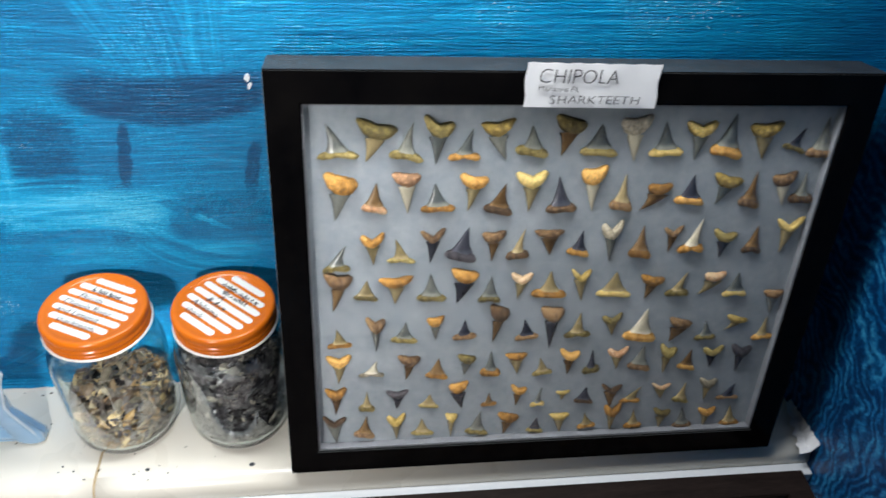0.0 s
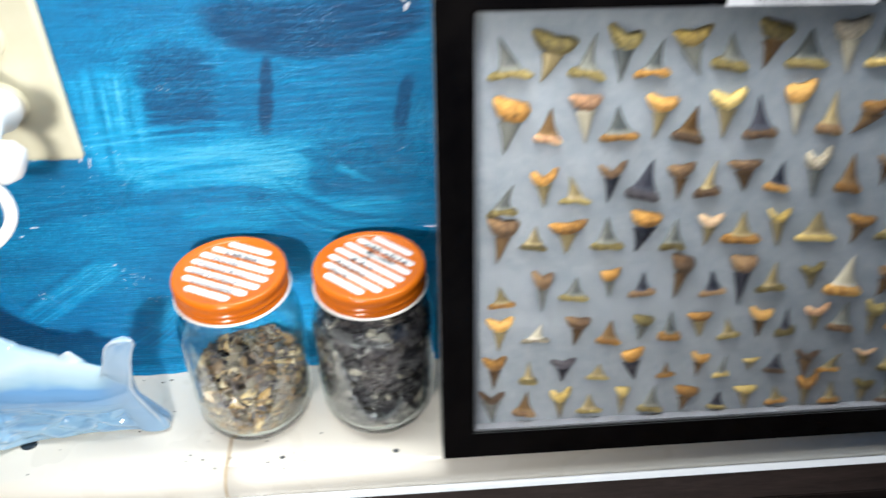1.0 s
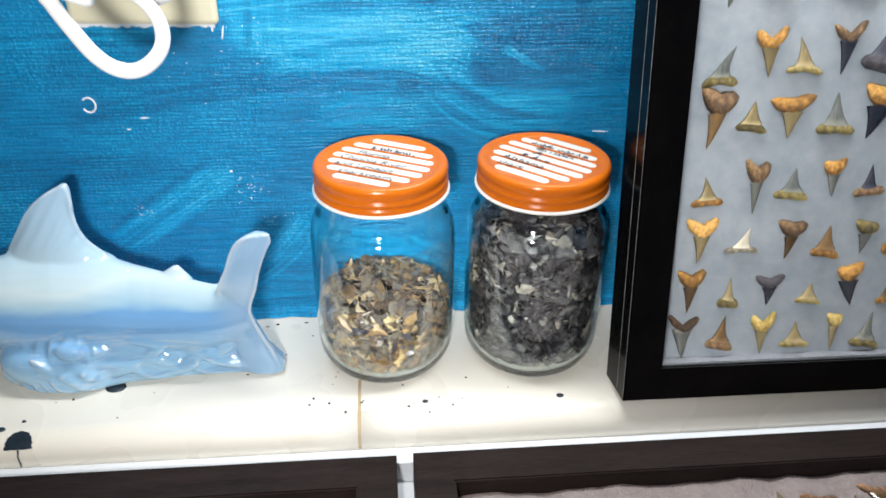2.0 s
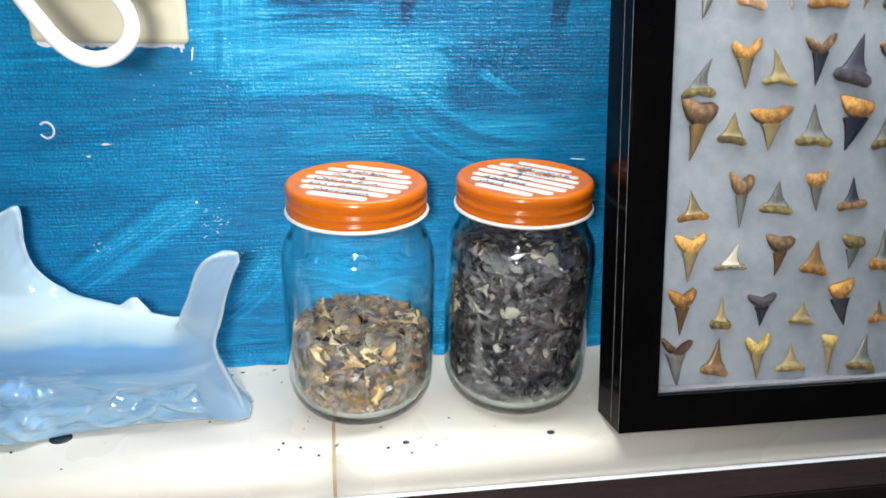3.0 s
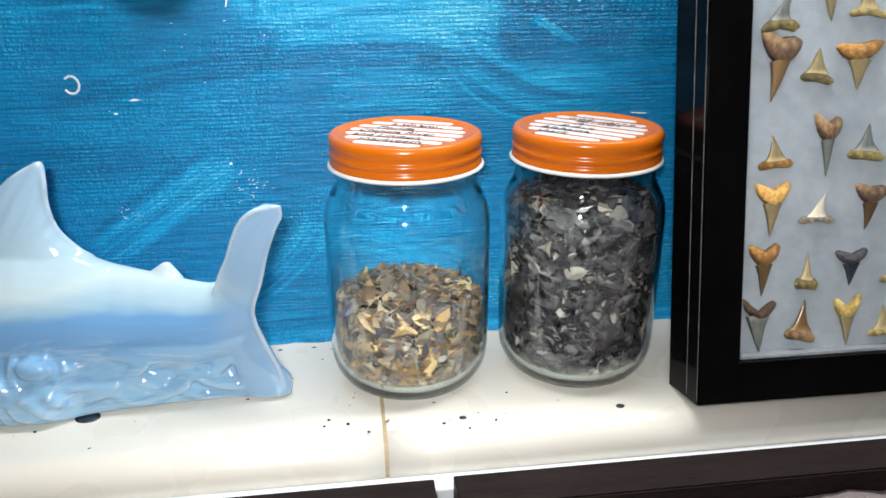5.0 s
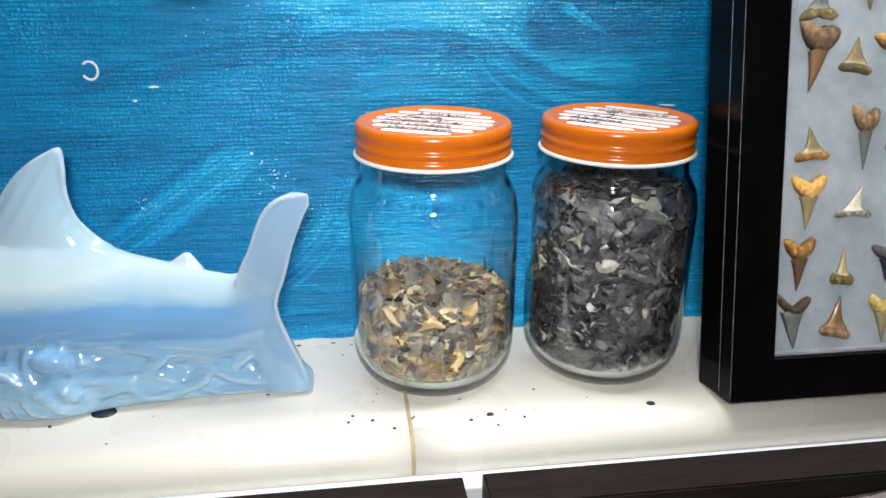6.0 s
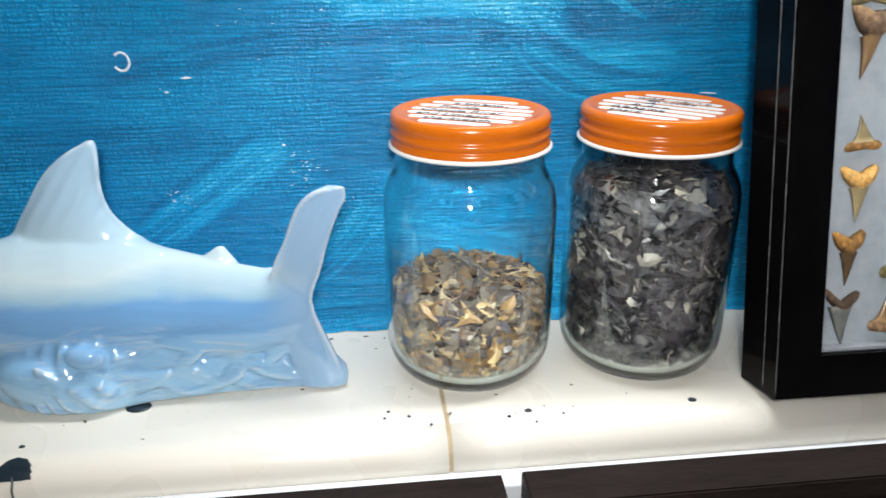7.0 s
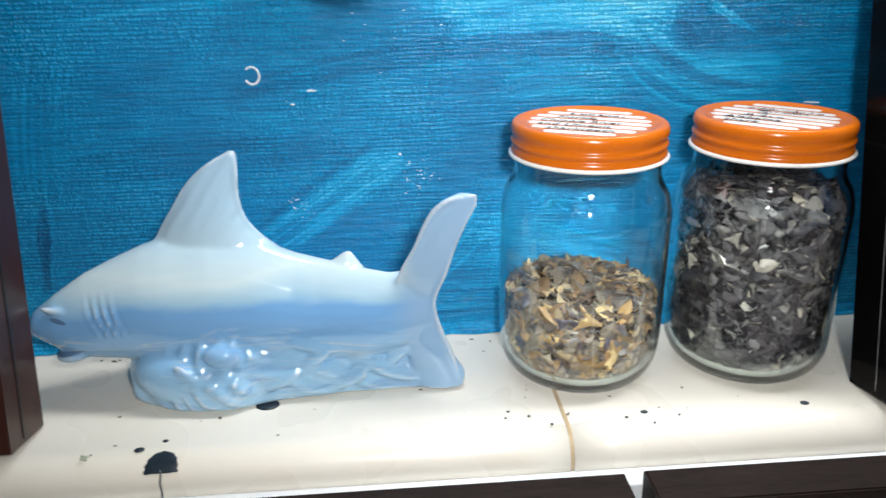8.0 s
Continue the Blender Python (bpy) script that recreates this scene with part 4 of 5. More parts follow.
def jar(x, y, turn, stripe_turn, label, seed, scrawl, words):
    ob = thing("jar", pose(x, y, 0.0001, 0, 0, turn), label, "jar", "glass jars on the ledge")
    bm = lathe(rounded(JAR_OUT, 2) + rounded(JAR_IN, 2), 96)
    # faint ripples of moulded glass
    for v in bm.verts:
        if v.co.z < 0.1 and math.hypot(v.co.x, v.co.y) > 0.02:
            k = 1 + 0.006 * noise.noise((v.co.x * 45, v.co.y * 45, v.co.z * 30 + seed))
            v.co.x, v.co.y = v.co.x * k, v.co.y * k
    body = smooth(part("glass_body", bm, M["glass"], ob, "clear glass jar body"))
    body.visible_shadow = False
    band = [(0.0345, 0.1142), (0.0358, 0.1142), (0.0363, 0.1150), (0.0361, 0.1166), (0.0354, 0.1176), (0.0354, 0.1182), (0.0363, 0.1193), (0.0364, 0.1206), (0.0355, 0.1217), (0.0356, 0.1232), (0.0363, 0.1246), (0.0363, 0.1270), (0.0352, 0.1289), (0.0330, 0.1291), (0.0309, 0.1284), (0.0302, 0.1280), (0.0, 0.1280), (0.0, 0.1255), (0.0345, 0.1255)]
    bm = lathe(rounded(band[:16], 2) + band[16:], 120)
    for v in bm.verts:
        r = math.hypot(v.co.x, v.co.y)
        if r > 0.0355 and 0.1236 < v.co.z < 0.1274:
            k = 1 + 0.004 * math.sin(60 * math.atan2(v.co.y, v.co.x))
            v.co.x, v.co.y = v.co.x * k, v.co.y * k
    lid = smooth(part("lid", bm, M["orange"], ob, "orange metal screw lid"))
    rim = lathe(rounded([(0.0346, 0.1130), (0.0362, 0.1127), (0.0373, 0.1134), (0.0373, 0.1142), (0.0363, 0.1149), (0.0346, 0.1149)], 1), 96)
    smooth(part("rim", rim, M["white_enamel"], lid, "white rolled rim"))
    # printed white bars of the lid with dark pen marks on them
    rng = random.Random(seed)
    R, count, bar = 0.0292, 7, 0.0051
    for i in range(count):
        v = (i - (count - 1) / 2) * 0.0079
        half = math.sqrt(R * R - v * v) - 0.001
        pts = [(half - bar / 2 + bar / 2 * math.cos(math.pi / 2 - math.pi * k / 6), v + bar / 2 * math.sin(math.pi / 2 - math.pi * k / 6)) for k in range(7)]
        pts += [(-half + bar / 2 + bar / 2 * math.cos(-math.pi / 2 - math.pi * k / 6), v + bar / 2 * math.sin(-math.pi / 2 - math.pi * k / 6)) for k in range(7)]
        strip = part("white_bar", slab(pts, LID_TOP - 0.0002, LID_TOP + 0.00015), M["white_enamel"], lid)
        strip.matrix_local = pose(0, 0, 0, 0, 0, stripe_turn)
    ink = bmesh.new()
    for x0, end, yy in scrawl:
        while x0 < end:
            step = rng.uniform(0.0011, 0.0021)
            tall = rng.choice((0.0020, 0.0030, 0.0044))
            px, py = x0, yy + rng.uniform(-0.0007, 0.0007)
            for dx, dy in ((step * 0.5, tall), (step, 0.0)):
                qx, qy = x0 + dx, yy + dy + rng.uniform(-0.0006, 0.0006)
                d = Vector((qx - px, qy - py))
                nrm = Vector((-d.y, d.x)).normalized() * 0.00032
                quad = [(px + nrm.x, py + nrm.y), (qx + nrm.x, qy + nrm.y), (qx - nrm.x, qy - nrm.y), (px - nrm.x, py - nrm.y)]
                low = [ink.verts.new((a, b, LID_TOP + 0.0002)) for a, b in quad]
                ink.faces.new(low)
                px, py = qx, qy
            x0 += step * rng.choice((1.0, 1.0, 1.15, 1.9))
    pen = part("pen_mark", ink, M["ink"], lid, "dark pen marks")
    pen.matrix_local = pose(0, 0, 0, 0, 0, stripe_turn)
    for text, size, tx, ty in words:
        letters(text, size, M["ink"], lid, "lettering", pose(0, 0, 0, 0, 0, stripe_turn) @ Matrix.Translation((tx, ty, LID_TOP + 0.00022)), -0.00004, 1.0, 1.0, 0.15, 0.0003, seed)
    return ob


jar_a = jar(0.0292, -0.0329, 0, -26, "clear glass jar half full of brown teeth, orange lid", 3, ((-0.012, 0.014, 0.0125),),
            (("Florida", 0.0070, -0.0170, 0.0045), ("Chipola River", 0.0070, -0.0235, -0.0035), ("and Limepit", 0.0072, -0.0225, -0.0115), ("sharkteeth", 0.0072, -0.0165, -0.0195)))
jar_b = jar(0.1175, -0.0338, 0, -41, "clear glass jar full of dark grey teeth, orange lid", 4, ((-0.016, 0.018, 0.0130), (-0.010, 0.012, 0.0075), (-0.014, 0.006, -0.0045)),
            (("A", 0.0070, -0.0080, 0.0015), ("Alabama", 0.0074, -0.0200, -0.0125), ("shark", 0.0072, -0.0180, -0.0200)))
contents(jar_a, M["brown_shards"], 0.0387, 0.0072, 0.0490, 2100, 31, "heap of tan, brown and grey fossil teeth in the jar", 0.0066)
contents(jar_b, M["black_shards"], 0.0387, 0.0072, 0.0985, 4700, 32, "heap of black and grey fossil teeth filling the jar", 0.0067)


# ---- ceramic shark ----
def loft(rows):
    bm = bmesh.new()
    rings = [[bm.verts.new(p) for p in r] for r in rows]
    for a, b in zip(rings, rings[1:]):
        for k in range(len(a)):
            j = (k + 1) % len(a)
            bm.faces.new((a[k], a[j], b[j], b[k]))
    bm.faces.new(rings[0])
    bm.faces.new(rings[-1])
    bmesh.ops.recalc_face_normals(bm, faces=bm.faces)
    return bm


def ellipse(c, u, v, n=28, power=1.0):
    out = []
    for k in range(n):
        a = 2 * math.pi * k / n
        ca, sa = math.cos(a), math.sin(a)
        out.append(Vector(c) + Vector(u) * math.copysign(abs(ca) ** power, ca) + Vector(v) * math.copysign(abs(sa) ** power, sa))
    return out


def shark():
    whole = bmesh.new()

    def add(bm):
        me = bpy.data.meshes.new("piece")
        bm.to_mesh(me)
        bm.free()
        whole.from_mesh(me)
        bpy.data.meshes.remove(me)

    # body from the nose to the root of the tail
    sx = (-0.2385, -0.2340, -0.2240, -0.2160, -0.2092, -0.1952, -0.1813, -0.1714, -0.1500, -0.1300, -0.1115, -0.1000, -0.0772, -0.0664, -0.0560, -0.0460)
    top = (0.0425, 0.0488, 0.0563, 0.0615, 0.0658, 0.0723, 0.0782, 0.0812, 0.0832, 0.0790, 0.0712, 0.0685, 0.0640, 0.0628, 0.0650, 0.0660)
    low = (0.0380, 0.0345, 0.0280, 0.0235, 0.0220, 0.0205, 0.0180, 0.0130, 0.0100, 0.0105, 0.0120, 0.0130, 0.0170, 0.0210, 0.0260, 0.0310)
    wide = (0.0022, 0.0055, 0.0095, 0.0120, 0.0140, 0.0172, 0.0195, 0.0208, 0.0212, 0.0205, 0.0185, 0.0165, 0.0125, 0.0095, 0.0062, 0.0040)
    mid = (-0.0405, -0.0405, -0.0398, -0.0390, -0.0382, -0.0372, -0.0365, -0.0360, -0.0358, -0.0360, -0.0372, -0.0390, -0.0440, -0.0468, -0.0490, -0.0502)
    rows = []
    for i in range(181):
        x = sx[0] + (sx[-1] - sx[0]) * i / 180
        t, l, w, y = (float(np.interp(x, sx, a)) for a in (top, low, wide, mid))
        ring = []
        for k in range(32):
            a = 2 * math.pi * k / 32
            h = (t - l) / 2
            # narrow along the back, fuller below
            s = math.sin(a)
            squeeze = 1.0 - 0.30 * max(0.0, s) ** 1.5
            z = (t + l) / 2 + h * s
            # gill slits
            along = (x + 0.1975 + 0.25 * (z - 0.047) - 10 * (z - 0.051) ** 2) / 0.0043
            gill = 0.0011 * math.sin(2 * math.pi * along) * math.exp(-(along / 1.9) ** 4) * math.exp(-((z - 0.0475) / 0.0100) ** 4)
            ring.append(Vector((x, y + (w * squeeze + gill) * math.cos(a), z)))
        rows.append(ring)
    add(loft(rows))
    # dorsal fin
    rows = []
    for i in range(21):
        s = i / 20
        z = 0.074 + 0.0468 * s
        lead = float(np.interp(s, (0, 0.21, 0.385, 0.64, 0.805, 0.92, 1), (-0.1780, -0.1714, -0.1663, -0.1583, -0.1509, -0.1427, -0.1375)))
        trail = float(np.interp(s, (0, 0.075, 0.2, 0.355, 0.59, 0.93, 1), (-0.1185, -0.1241, -0.1300, -0.1337, -0.1350, -0.1328, -0.1338)))
        rows.append(ellipse(((lead + trail) / 2, -0.0345, z), ((trail - lead) / 2, 0, 0), (0, 0.0080 * (1 - s) ** 0.9 + 0.0020, 0), 28))
    add(loft(rows))
    # bead along both edges of the dorsal fin
    for edge in (((-0.1790, -0.0345, 0.0715), (-0.1714, -0.0350, 0.0838), (-0.1658, -0.0355, 0.0920), (-0.1578, -0.0360, 0.1040), (-0.1502, -0.0360, 0.1117), (-0.1422, -0.0360, 0.1167), (-0.1362, -0.0355, 0.1192)), ((-0.1180, -0.0345, 0.0700), (-0.1305, -0.0350, 0.0834), (-0.1343, -0.0355, 0.0906), (-0.1356, -0.0360, 0.1016), (-0.1343, -0.0360, 0.1120), (-0.1350, -0.0355, 0.1188))):
        add(tube(list(edge), 0.0016, 10, 2))
    # small second fin, rising slowly and falling steeply
    rows = [ellipse((-0.0905 + 0.0048 * s, -0.0400, 0.060 + 0.0118 * s), (0.0125 * (1 - s) + 0.0016, 0, 0), (0, 0.0045 * (1 - s) + 0.0015, 0), 16) for s in (0, 0.25, 0.5, 0.75, 1)]
    add(loft(rows))
    # tail: upper and lower lobe
    rows = []
    for i in range(27):
        s = i / 26
        z = 0.036 + 0.0705 * s
        lead = float(np.interp(s, (0, 0.30, 0.43, 0.48, 0.60, 0.766, 0.885, 0.967, 1), (-0.0600, -0.0605, -0.0618, -0.0598, -0.0552, -0.0514, -0.0472, -0.0410, -0.0355)))
        trail = float(np.interp(s, (0, 0.157, 0.24, 0.42, 0.625, 0.80, 0.92, 1), (-0.0478, -0.0472, -0.0457, -0.0404, -0.0368, -0.0317, -0.0270, -0.0272)))
        y = -0.0455 - 0.0215 * s
        rows.append(ellipse(((lead + trail) / 2, y, z), ((trail - lead) / 2, -0.002, 0), (0, 0.0036 * (1 - s) * min(1.0, 1.6 * s) + 0.0021, 0), 28))
    add(loft(rows))
    rows = []
    for i in range(16):
        s = i / 15
        z = 0.050 - 0.0490 * s
        lead = float(np.interp(s, (0, 0.4, 1), (-0.0660, -0.0620, -0.0550)))
        trail = float(np.interp(s, (0, 0.06, 0.34, 0.665, 0.81, 0.9, 1), (-0.0475, -0.0472, -0.0420, -0.0359, -0.0313, -0.0305, -0.0330)))
        rows.append(ellipse(((lead + trail) / 2, -0.0490, z), ((trail - lead) / 2, -0.001, 0), (0, 0.0045, 0), 24))
    add(loft(rows))
    # raised rim and rays of the tail fin
    for edge in (((-0.0345, -0.0520, 0.0060), (-0.0372, -0.0525, 0.0175), (-0.0432, -0.0532, 0.0335), (-0.0470, -0.0540, 0.0470), (-0.0455, -0.0550, 0.0550), (-0.0412, -0.0588, 0.0656), (-0.0376, -0.0617, 0.0800), (-0.0330, -0.0650, 0.0920), (-0.0290, -0.0675, 0.1020)), ((-0.0640, -0.0500, 0.0560), (-0.0592, -0.0560, 0.0700), (-0.0546, -0.0586, 0.0783), (-0.0506, -0.0624, 0.0900), (-0.0464, -0.0649, 0.0984), (-0.0405, -0.0667, 0.1036), (-0.0335, -0.0678, 0.1052))):
        add(tube(list(edge), 0.0014, 10, 2))
    # the wave that carries it
    rows = []
    for i in range(161):
        x = -0.1960 + 0.1640 * i / 160
        f = i / 160
        front = float(np.interp(x, (-0.196, -0.1933, -0.1829, -0.1708, -0.157, -0.1414, -0.121, -0.0939, -0.0662, -0.032), (-0.0420, -0.0480, -0.0568, -0.0630, -0.0658, -0.0650, -0.0584, -0.0543, -0.0520, -0.0512)))
        back = float(np.interp(f, (0, 0.1, 0.6, 1), (-0.032, -0.018, -0.022, -0.040)))
        crest = float(np.interp(f, (0, 0.04, 0.12, 0.30, 0.7, 0.84, 0.93, 1), (0.014, 0.024, 0.032, 0.037, 0.036, 0.029, 0.016, 0.006)))
        ring = []
        for k in range(36):
            a = 2 * math.pi * k / 36
            ca, sa = math.cos(a), math.sin(a)
            y = (front + back) / 2 + (front - back) / 2 * math.copysign(abs(ca) ** 0.75, ca)
            z = max(0.0, crest / 2 + crest / 2 * math.copysign(abs(sa) ** 0.8, sa))
            if sa >= 0:
                y = (front + back) / 2 + (front - back) / 2 * math.copysign(abs(ca) ** 0.55, ca)
                z = crest * 0.42 + crest * 0.92 * abs(sa)
            else:
                z = crest * 0.42 * (1 - abs(sa) ** 0.8)
                y = (front + back) / 2 + (front - back) / 2 * math.copysign(abs(ca) ** 0.22, ca)
            if ca > 0:
                y += 0.009 * z / 0.046
            if ca > 0 and z > 0.001:
                strands = (x * 0.42 + z * 0.95) * 400 + 4.5 * noise.noise((x * 40, z * 40, 1.0))
                fan = math.hypot(x + 0.124, (z - 0.031) * 1.15) * 820 + 3.0 * noise.noise((x * 60, z * 60, 5.0))
                share = min(1.0, max(0.0, (-0.126 - x) / 0.012))
                y -= (0.0010 * (1.7 * (1 - share) * math.sin(strands) + 1.2 * share * math.sin(fan)) + 0.0030 * noise.noise((x * 55 + z * 30, z * 75, 3.3)) + 0.0009 * noise.noise((x * 120 + z * 80, z * 150, 8.1))) * min(1.0, z / 0.006)
            ring.append(Vector((x, y, z)))
        rows.append(ring)
    add(loft(rows))

    def blob(c, r, turn):
        bm = bmesh.new()
        bmesh.ops.create_uvsphere(bm, u_segments=24, v_segments=14, radius=1)
        bmesh.ops.transform(bm, matrix=Matrix.Translation(c) @ turn @ Matrix.Diagonal((*r, 1)), verts=bm.verts)
        add(bm)

    # curl of the wave, the pectoral fin and folds of water
    blob((-0.1660, -0.0500, 0.0150), (0.0245, 0.0128, 0.0155), pose(0, 0, 0, 0, 12, 0))
    blob((-0.1860, -0.0420, 0.0120), (0.0085, 0.0080, 0.0135), pose(0, 0, 0))
    blob((-0.1462, -0.0580, 0.0285), (0.0090, 0.0052, 0.0058), pose(0, 0, 0, 0, 8, 0))
    for x, y, z, l, tilt in ((-0.1585, -0.0615, 0.0165, 0.020, 48), (-0.1720, -0.0595, 0.0120, 0.014, 52), (-0.107, -0.0535, 0.0300, 0.022, 16), (-0.106, -0.0535, 0.0200, 0.018, -34), (-0.082, -0.0505, 0.014, 0.016, -28), (-0.121, -0.0560, 0.012, 0.016, -24), (-0.064, -0.0495, 0.020, 0.014, -40), (-0.090, -0.0520, 0.0080, 0.016, -18)):
        blob((x, y, z), (l * 0.70, 0.0019, 0.0034), pose(0, 0, 0, 0, tilt, 0))
    # brow and lower jaw
    blob((-0.2215, -0.0475, 0.0510), (0.0070, 0.0018, 0.0018), pose(0, 0, 0, 0, 14, 0))
    blob((-0.2185, -0.0400, 0.0262), (0.0100, 0.0090, 0.0042), pose(0, 0, 0, 0, -10, 0))
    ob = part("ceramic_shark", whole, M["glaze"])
    fuse = ob.modifiers.new("fuse", "REMESH")
    fuse.mode, fuse.voxel_size, fuse.use_smooth_shade = "VOXEL", 0.00075, True
    soft = ob.modifiers.new("soft", "SMOOTH")
    soft.factor, soft.iterations = 0.6, 15
    tagged(ob, "glossy pale blue ceramic shark riding a wave, standing on tiles", "figurine")


shark()


# ---- socket, plug and cord on the wall ----
def socket_and_plug():
    y = WALL_Y
    plate = thing("socket_plate", pose(-0.0890, y - 0.0002, 0.2505, 0, 1.0, 0), "ivory plastic socket plate on the blue wall", "socket")
    part("plate", brick((-0.0375, -0.006, -0.0585), (0.0375, 0.0, 0.0585), 0.003, 3), M["ivory"], plate)
    for z in (-0.0195, 0.0195):
        bm = lathe(rounded([(0, 0.0018), (0.0150, 0.0018), (0.0168, 0.001), (0.0170, -0.001), (0, -0.001)], 1), 40)
        o = part("outlet", bm, M["ivory"], plate)
        o.matrix_local = pose(0, -0.0062, z, 90, 0, 0) @ Matrix.Diagonal((1, 0.82, 1, 1))
        smooth(o)
        if z > 0:
            for sx_, w, h, dz in ((-0.0062, 0.0010, 0.0042, 0.004), (0.0062, 0.0010, 0.0036, 0.004), (0.0, 0.0019, 0.0022, -0.0065)):
                part("slot", brick((sx_ - w, -0.0083, z + dz - h), (sx_ + w, -0.0078, z + dz + h)), M["black_plastic"], plate, "dark contact slot")
    screw = part("screw", lathe([(0, 0.0012), (0.0028, 0.0010), (0.0034, 0), (0, -0.0005)], 20), M["ivory"], plate)
    screw.matrix_local = pose(0, -0.006, 0, 90, 0, 0)

    plug = thing("plug", pose(-0.0025, -0.0025, 0.0035), "white plastic plug in the socket with looped cord", "plug")
    rows = []
    for cx, cy, cz, r in ((-0.0835, 0.0015, 0.2270, 0.0125), (-0.0832, -0.008, 0.2285, 0.0140), (-0.0815, -0.018, 0.2320, 0.0130), (-0.0775, -0.032, 0.2370, 0.0120), (-0.0750, -0.045, 0.2350, 0.0115), (-0.0740, -0.054, 0.2300, 0.0090)):
        rows.append(ellipse((cx, cy, cz), (r, 0, 0), (0, 0.002, r * 0.9), 28))
    head = smooth(part("plug_head", loft(rows), M["white_plastic"], plug))
    rows = []
    for s, r in ((0.0, 0.004), (0.02, 0.0085), (0.10, 0.0122), (0.30, 0.0125), (0.55, 0.0100), (0.80, 0.0075), (1.0, 0.0065)):
        rows.append(ellipse((-0.0490 - 0.062 * s, -0.060 - 0.018 * s, 0.2245 + 0.018 * s), (0.3 * r, 0, r * 0.95), (0, -r * 0.75, 0), 28))
    smooth(part("cord_end", loft(rows), M["white_plastic"], plug))
    loop = tube([(-0.085, -0.074, 0.229), (-0.068, -0.070, 0.2235), (-0.0575, -0.073, 0.2130), (-0.0555, -0.080, 0.2015), (-0.0640, -0.092, 0.1945), (-0.0775, -0.093, 0.1985), (-0.0905, -0.087, 0.2150), (-0.0970, -0.083, 0.2245), (-0.1100, -0.081, 0.2360), (-0.130, -0.080, 0.244)], 0.0031, 14)
    smooth(part("cord", loop, M["white_plastic"], plug))
    rows = [ellipse((-0.0790 - 0.024 * s, -0.081, 0.2245 + 0.0085 * s), (0.2 * r, 0, r), (0, -r * 0.8, 0), 20) for s, r in ((0, 0.0052), (0.1, 0.0066), (0.5, 0.0068), (0.8, 0.0052), (1.0, 0.0036))]
    smooth(part("strain_relief", loft(rows), M["white_plastic"], plug))
    bundle = tube([(-0.104, -0.079, 0.2440), (-0.125, -0.080, 0.2460), (-0.160, -0.075, 0.2440), (-0.200, -0.060, 0.2500), (-0.235, -0.040, 0.270)], 0.0088, 14)
    smooth(part("cord_sleeve", bundle, M["white_plastic"], plug))
    tie = tube([(-0.110, -0.068, 0.256), (-0.1045, -0.084, 0.2550), (-0.1000, -0.092, 0.2470), (-0.1050, -0.092, 0.2370), (-0.1120, -0.091, 0.2300), (-0.1150, -0.090, 0.2210)], 0.0025, 8)
    smooth(part("tie", tie, M["black_plastic"], plug, "black twist tie"))


socket_and_plug()


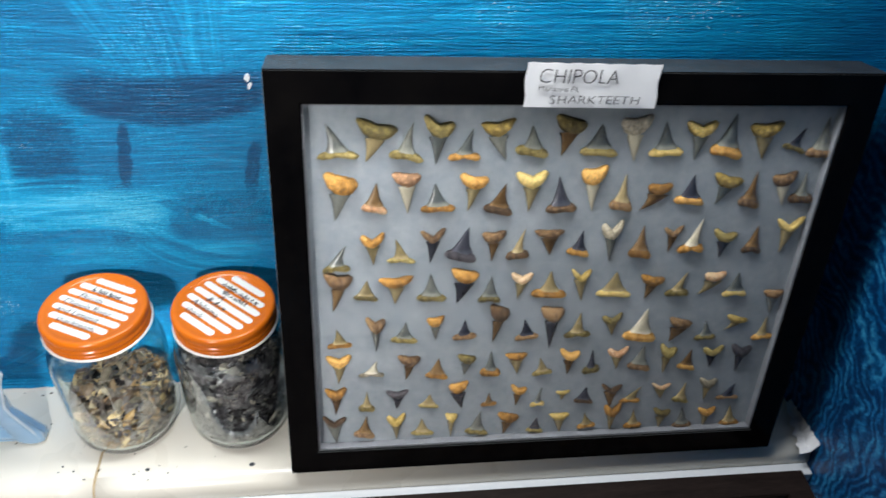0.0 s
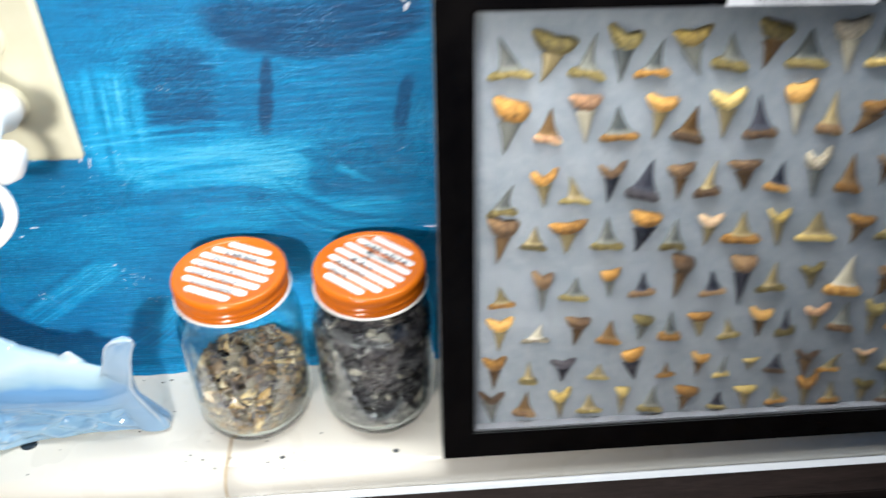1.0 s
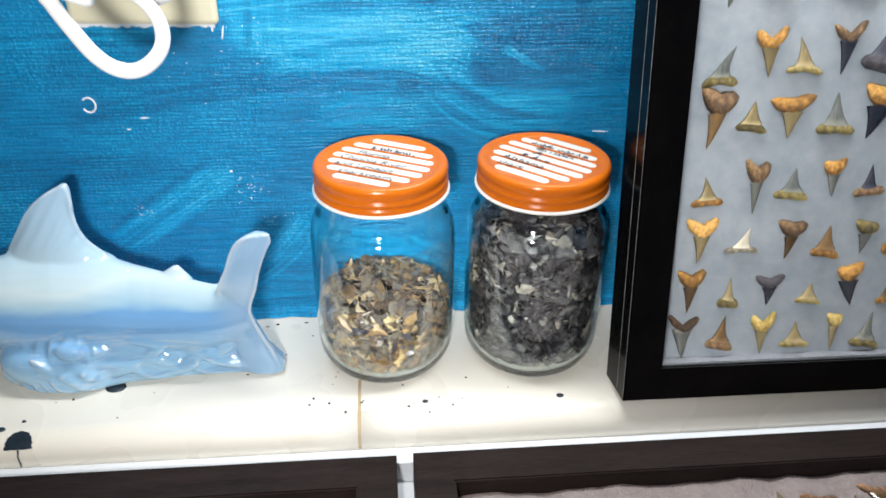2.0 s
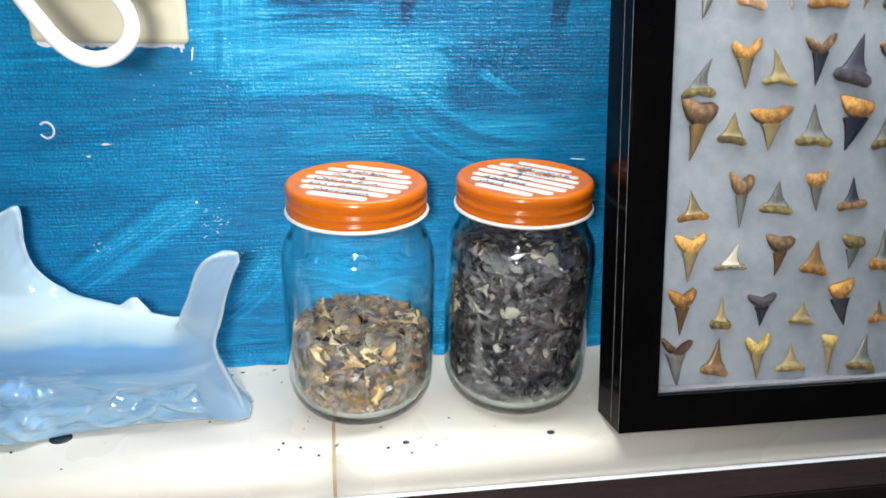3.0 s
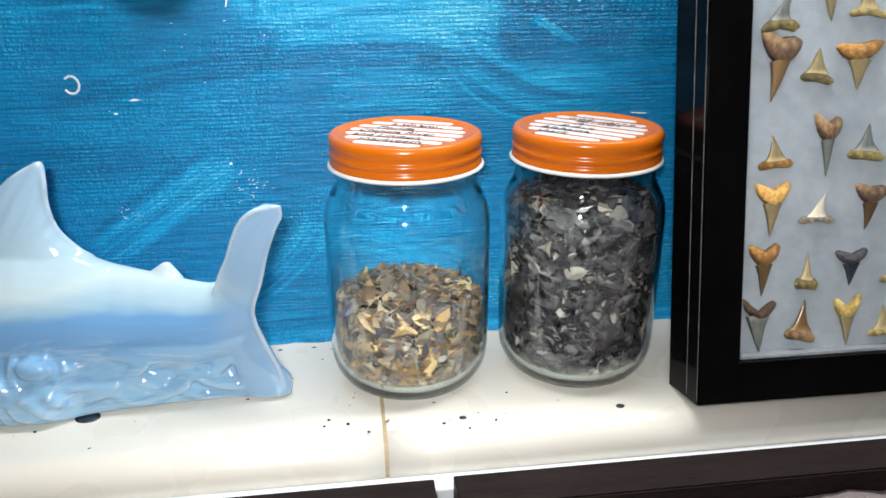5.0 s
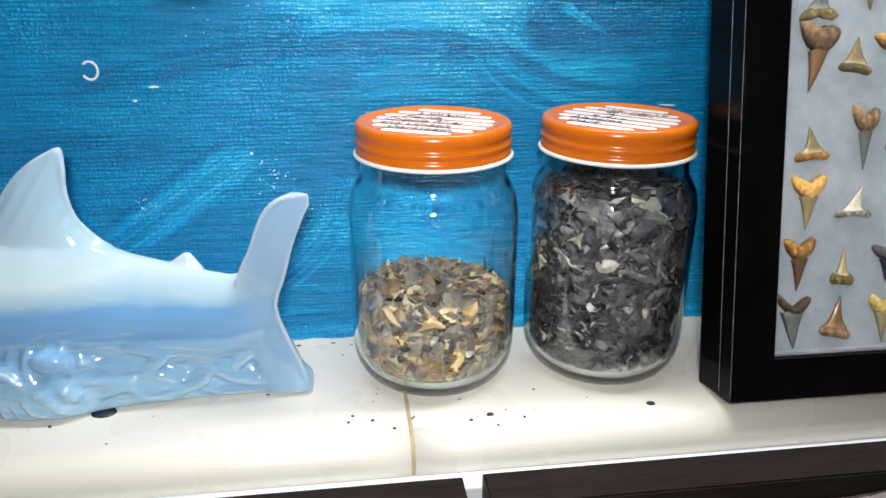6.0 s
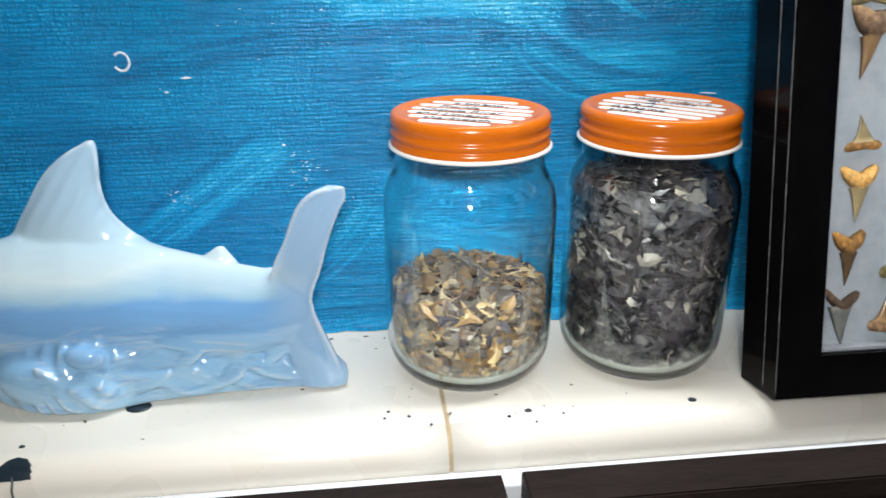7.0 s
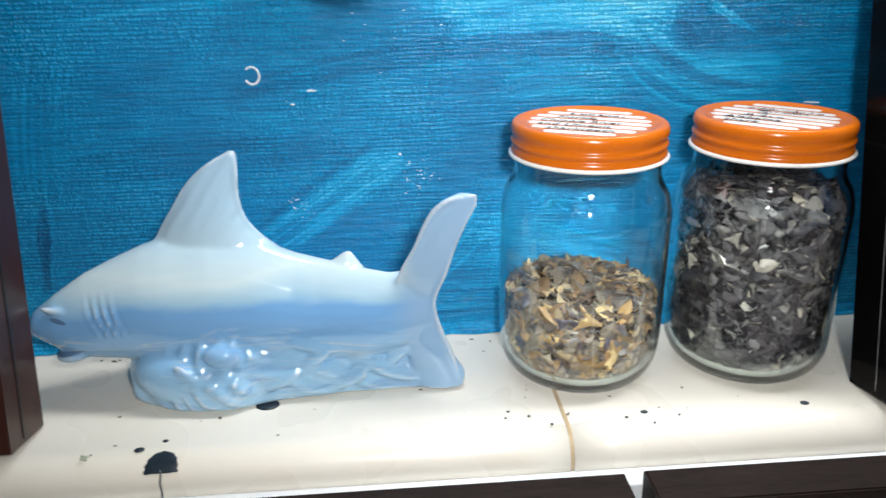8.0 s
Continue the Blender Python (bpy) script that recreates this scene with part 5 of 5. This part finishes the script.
# ---- marks on the walls ----
def wall_marks():
    y = WALL_Y
    ringed = tube([(0.0036 * math.cos(a), 0, 0.0042 * math.sin(a)) for a in (radians(-150 + 13 * k) for k in range(23))], 0.0006, 6, 1)
    ob = part("paint_ring", ringed, M["white_trim"])
    ob.matrix_world = Matrix.Translation((-0.1298, y - 0.0004, 0.1474))
    tagged(ob, "small broken ring of white paint on the wall", "paint mark")
    rng = random.Random(17)

    def chip(x, z, w, h, turn):
        pts = [(w * rng.uniform(0.6, 1.1) * math.cos(2 * math.pi * k / 9), h * rng.uniform(0.6, 1.1) * math.sin(2 * math.pi * k / 9)) for k in range(9)]
        o = part("paint_chip", slab(pts, 0, 0.0006, 0.0002), M["white_trim"])
        o.matrix_world = Matrix.Translation((x, y - 0.0001, z)) @ pose(0, 0, 0, 90, turn, 0)
        tagged(o, "small white chip in the blue paint of the wall", "paint chip", "white chips on the wall")

    for c in ((0.1470, 0.2842, 0.0022, 0.003, 0), (0.1483, 0.2787, 0.0014, 0.0028, 20), (-0.1014, 0.1393, 0.0028, 0.0006, 0), (-0.0585, 0.1053, 0.0011, 0.0007, 0), (-0.1112, 0.1327, 0.0012, 0.0007, 0), (0.1595, 0.1256, 0.005, 0.0005, 4), (-0.0573, 0.1888, 0.0007, 0.003, 0), (-0.0522, 0.1862, 0.0005, 0.005, 12)):
        chip(*c)
    # small pale specks that paint in the glints off the dried paint
    bm = bmesh.new()
    for cx, cz, sx_, sz_, count in ((-0.0494, 0.0921, 0.012, 0.01, 34), (-0.1136, 0.0801, 0.01, 0.006, 14), (-0.0373, 0.0739, 0.012, 0.008, 12), (0.0022, 0.2348, 0.006, 0.003, 8), (-0.0774, 0.1600, 0.03, 0.02, 8), (0.4271, 0.3309, 0.03, 0.014, 60), (0.3106, 0.3247, 0.02, 0.012, 10), (-0.0416, 0.1832, 0.02, 0.02, 14)):
        for _ in range(count):
            fx, fz = rng.gauss(cx, sx_ * 0.5), rng.gauss(cz, sz_ * 0.5)
            w, h = rng.uniform(0.0002, 0.0009), rng.uniform(0.0001, 0.0003)
            bm.faces.new([bm.verts.new((fx + a * w, y - 0.0005 - 0.0001 * (a > 0), fz + b * h)) for a, b in ((-1, -0.4), (0.2, -1), (1, 0.2), (-0.1, 1))])
    tagged(part("paint_flecks", bm, M["pale_glint"]), "scattered pale specks painting in glints on the blue wall", "paint flecks", kind="stuff")
    edge = bmesh.new()
    top_e, low_e = [], []
    for i in range(41):
        fx = -0.1265 + 0.0710 * i / 40
        top_e.append(edge.verts.new((fx, y - 0.0008, 0.1925 - 0.0010 * i / 40)))
        low_e.append(edge.verts.new((fx, y - 0.0004, 0.1905 - 0.0010 * i / 40 + rng.uniform(-0.0009, 0.0006))))
    for i in range(40):
        edge.faces.new((top_e[i], top_e[i + 1], low_e[i + 1], low_e[i]))
    tagged(part("bare_edge", edge, M["white_trim"]), "bare whitish line under the socket plate", "paint mark")
    # torn strip of white paper along the foot of the side wall, ragged at its front end
    bm = bmesh.new()
    rows = []
    for i in range(17):
        s = i / 16
        w = 0.003 + 0.012 * s + 0.0022 * math.sin(i * 2.1) * s
        px = RIGHT_X - 0.0012
        rows.append([bm.verts.new((px - w + 0.0012 * math.sin(i * 1.7), -0.050 - 0.052 * s, 0.0008)), bm.verts.new((px - w * 0.4, -0.050 - 0.052 * s, 0.0022 + 0.0012 * math.sin(i * 1.3))), bm.verts.new((px, -0.050 - 0.050 * s, 0.006 + 0.005 * s + 0.001 * math.sin(i * 2.7)))])
    for a, b in zip(rows, rows[1:]):
        for k in range(2):
            bm.faces.new((a[k], a[k + 1], b[k + 1], b[k]))
    scrap = part("torn_paper", bm, M["paper"])
    scrap.modifiers.new("thick", "SOLIDIFY").thickness = 0.0005
    tagged(scrap, "torn crumpled strip of white paper along the side wall", "paper strip")


wall_marks()
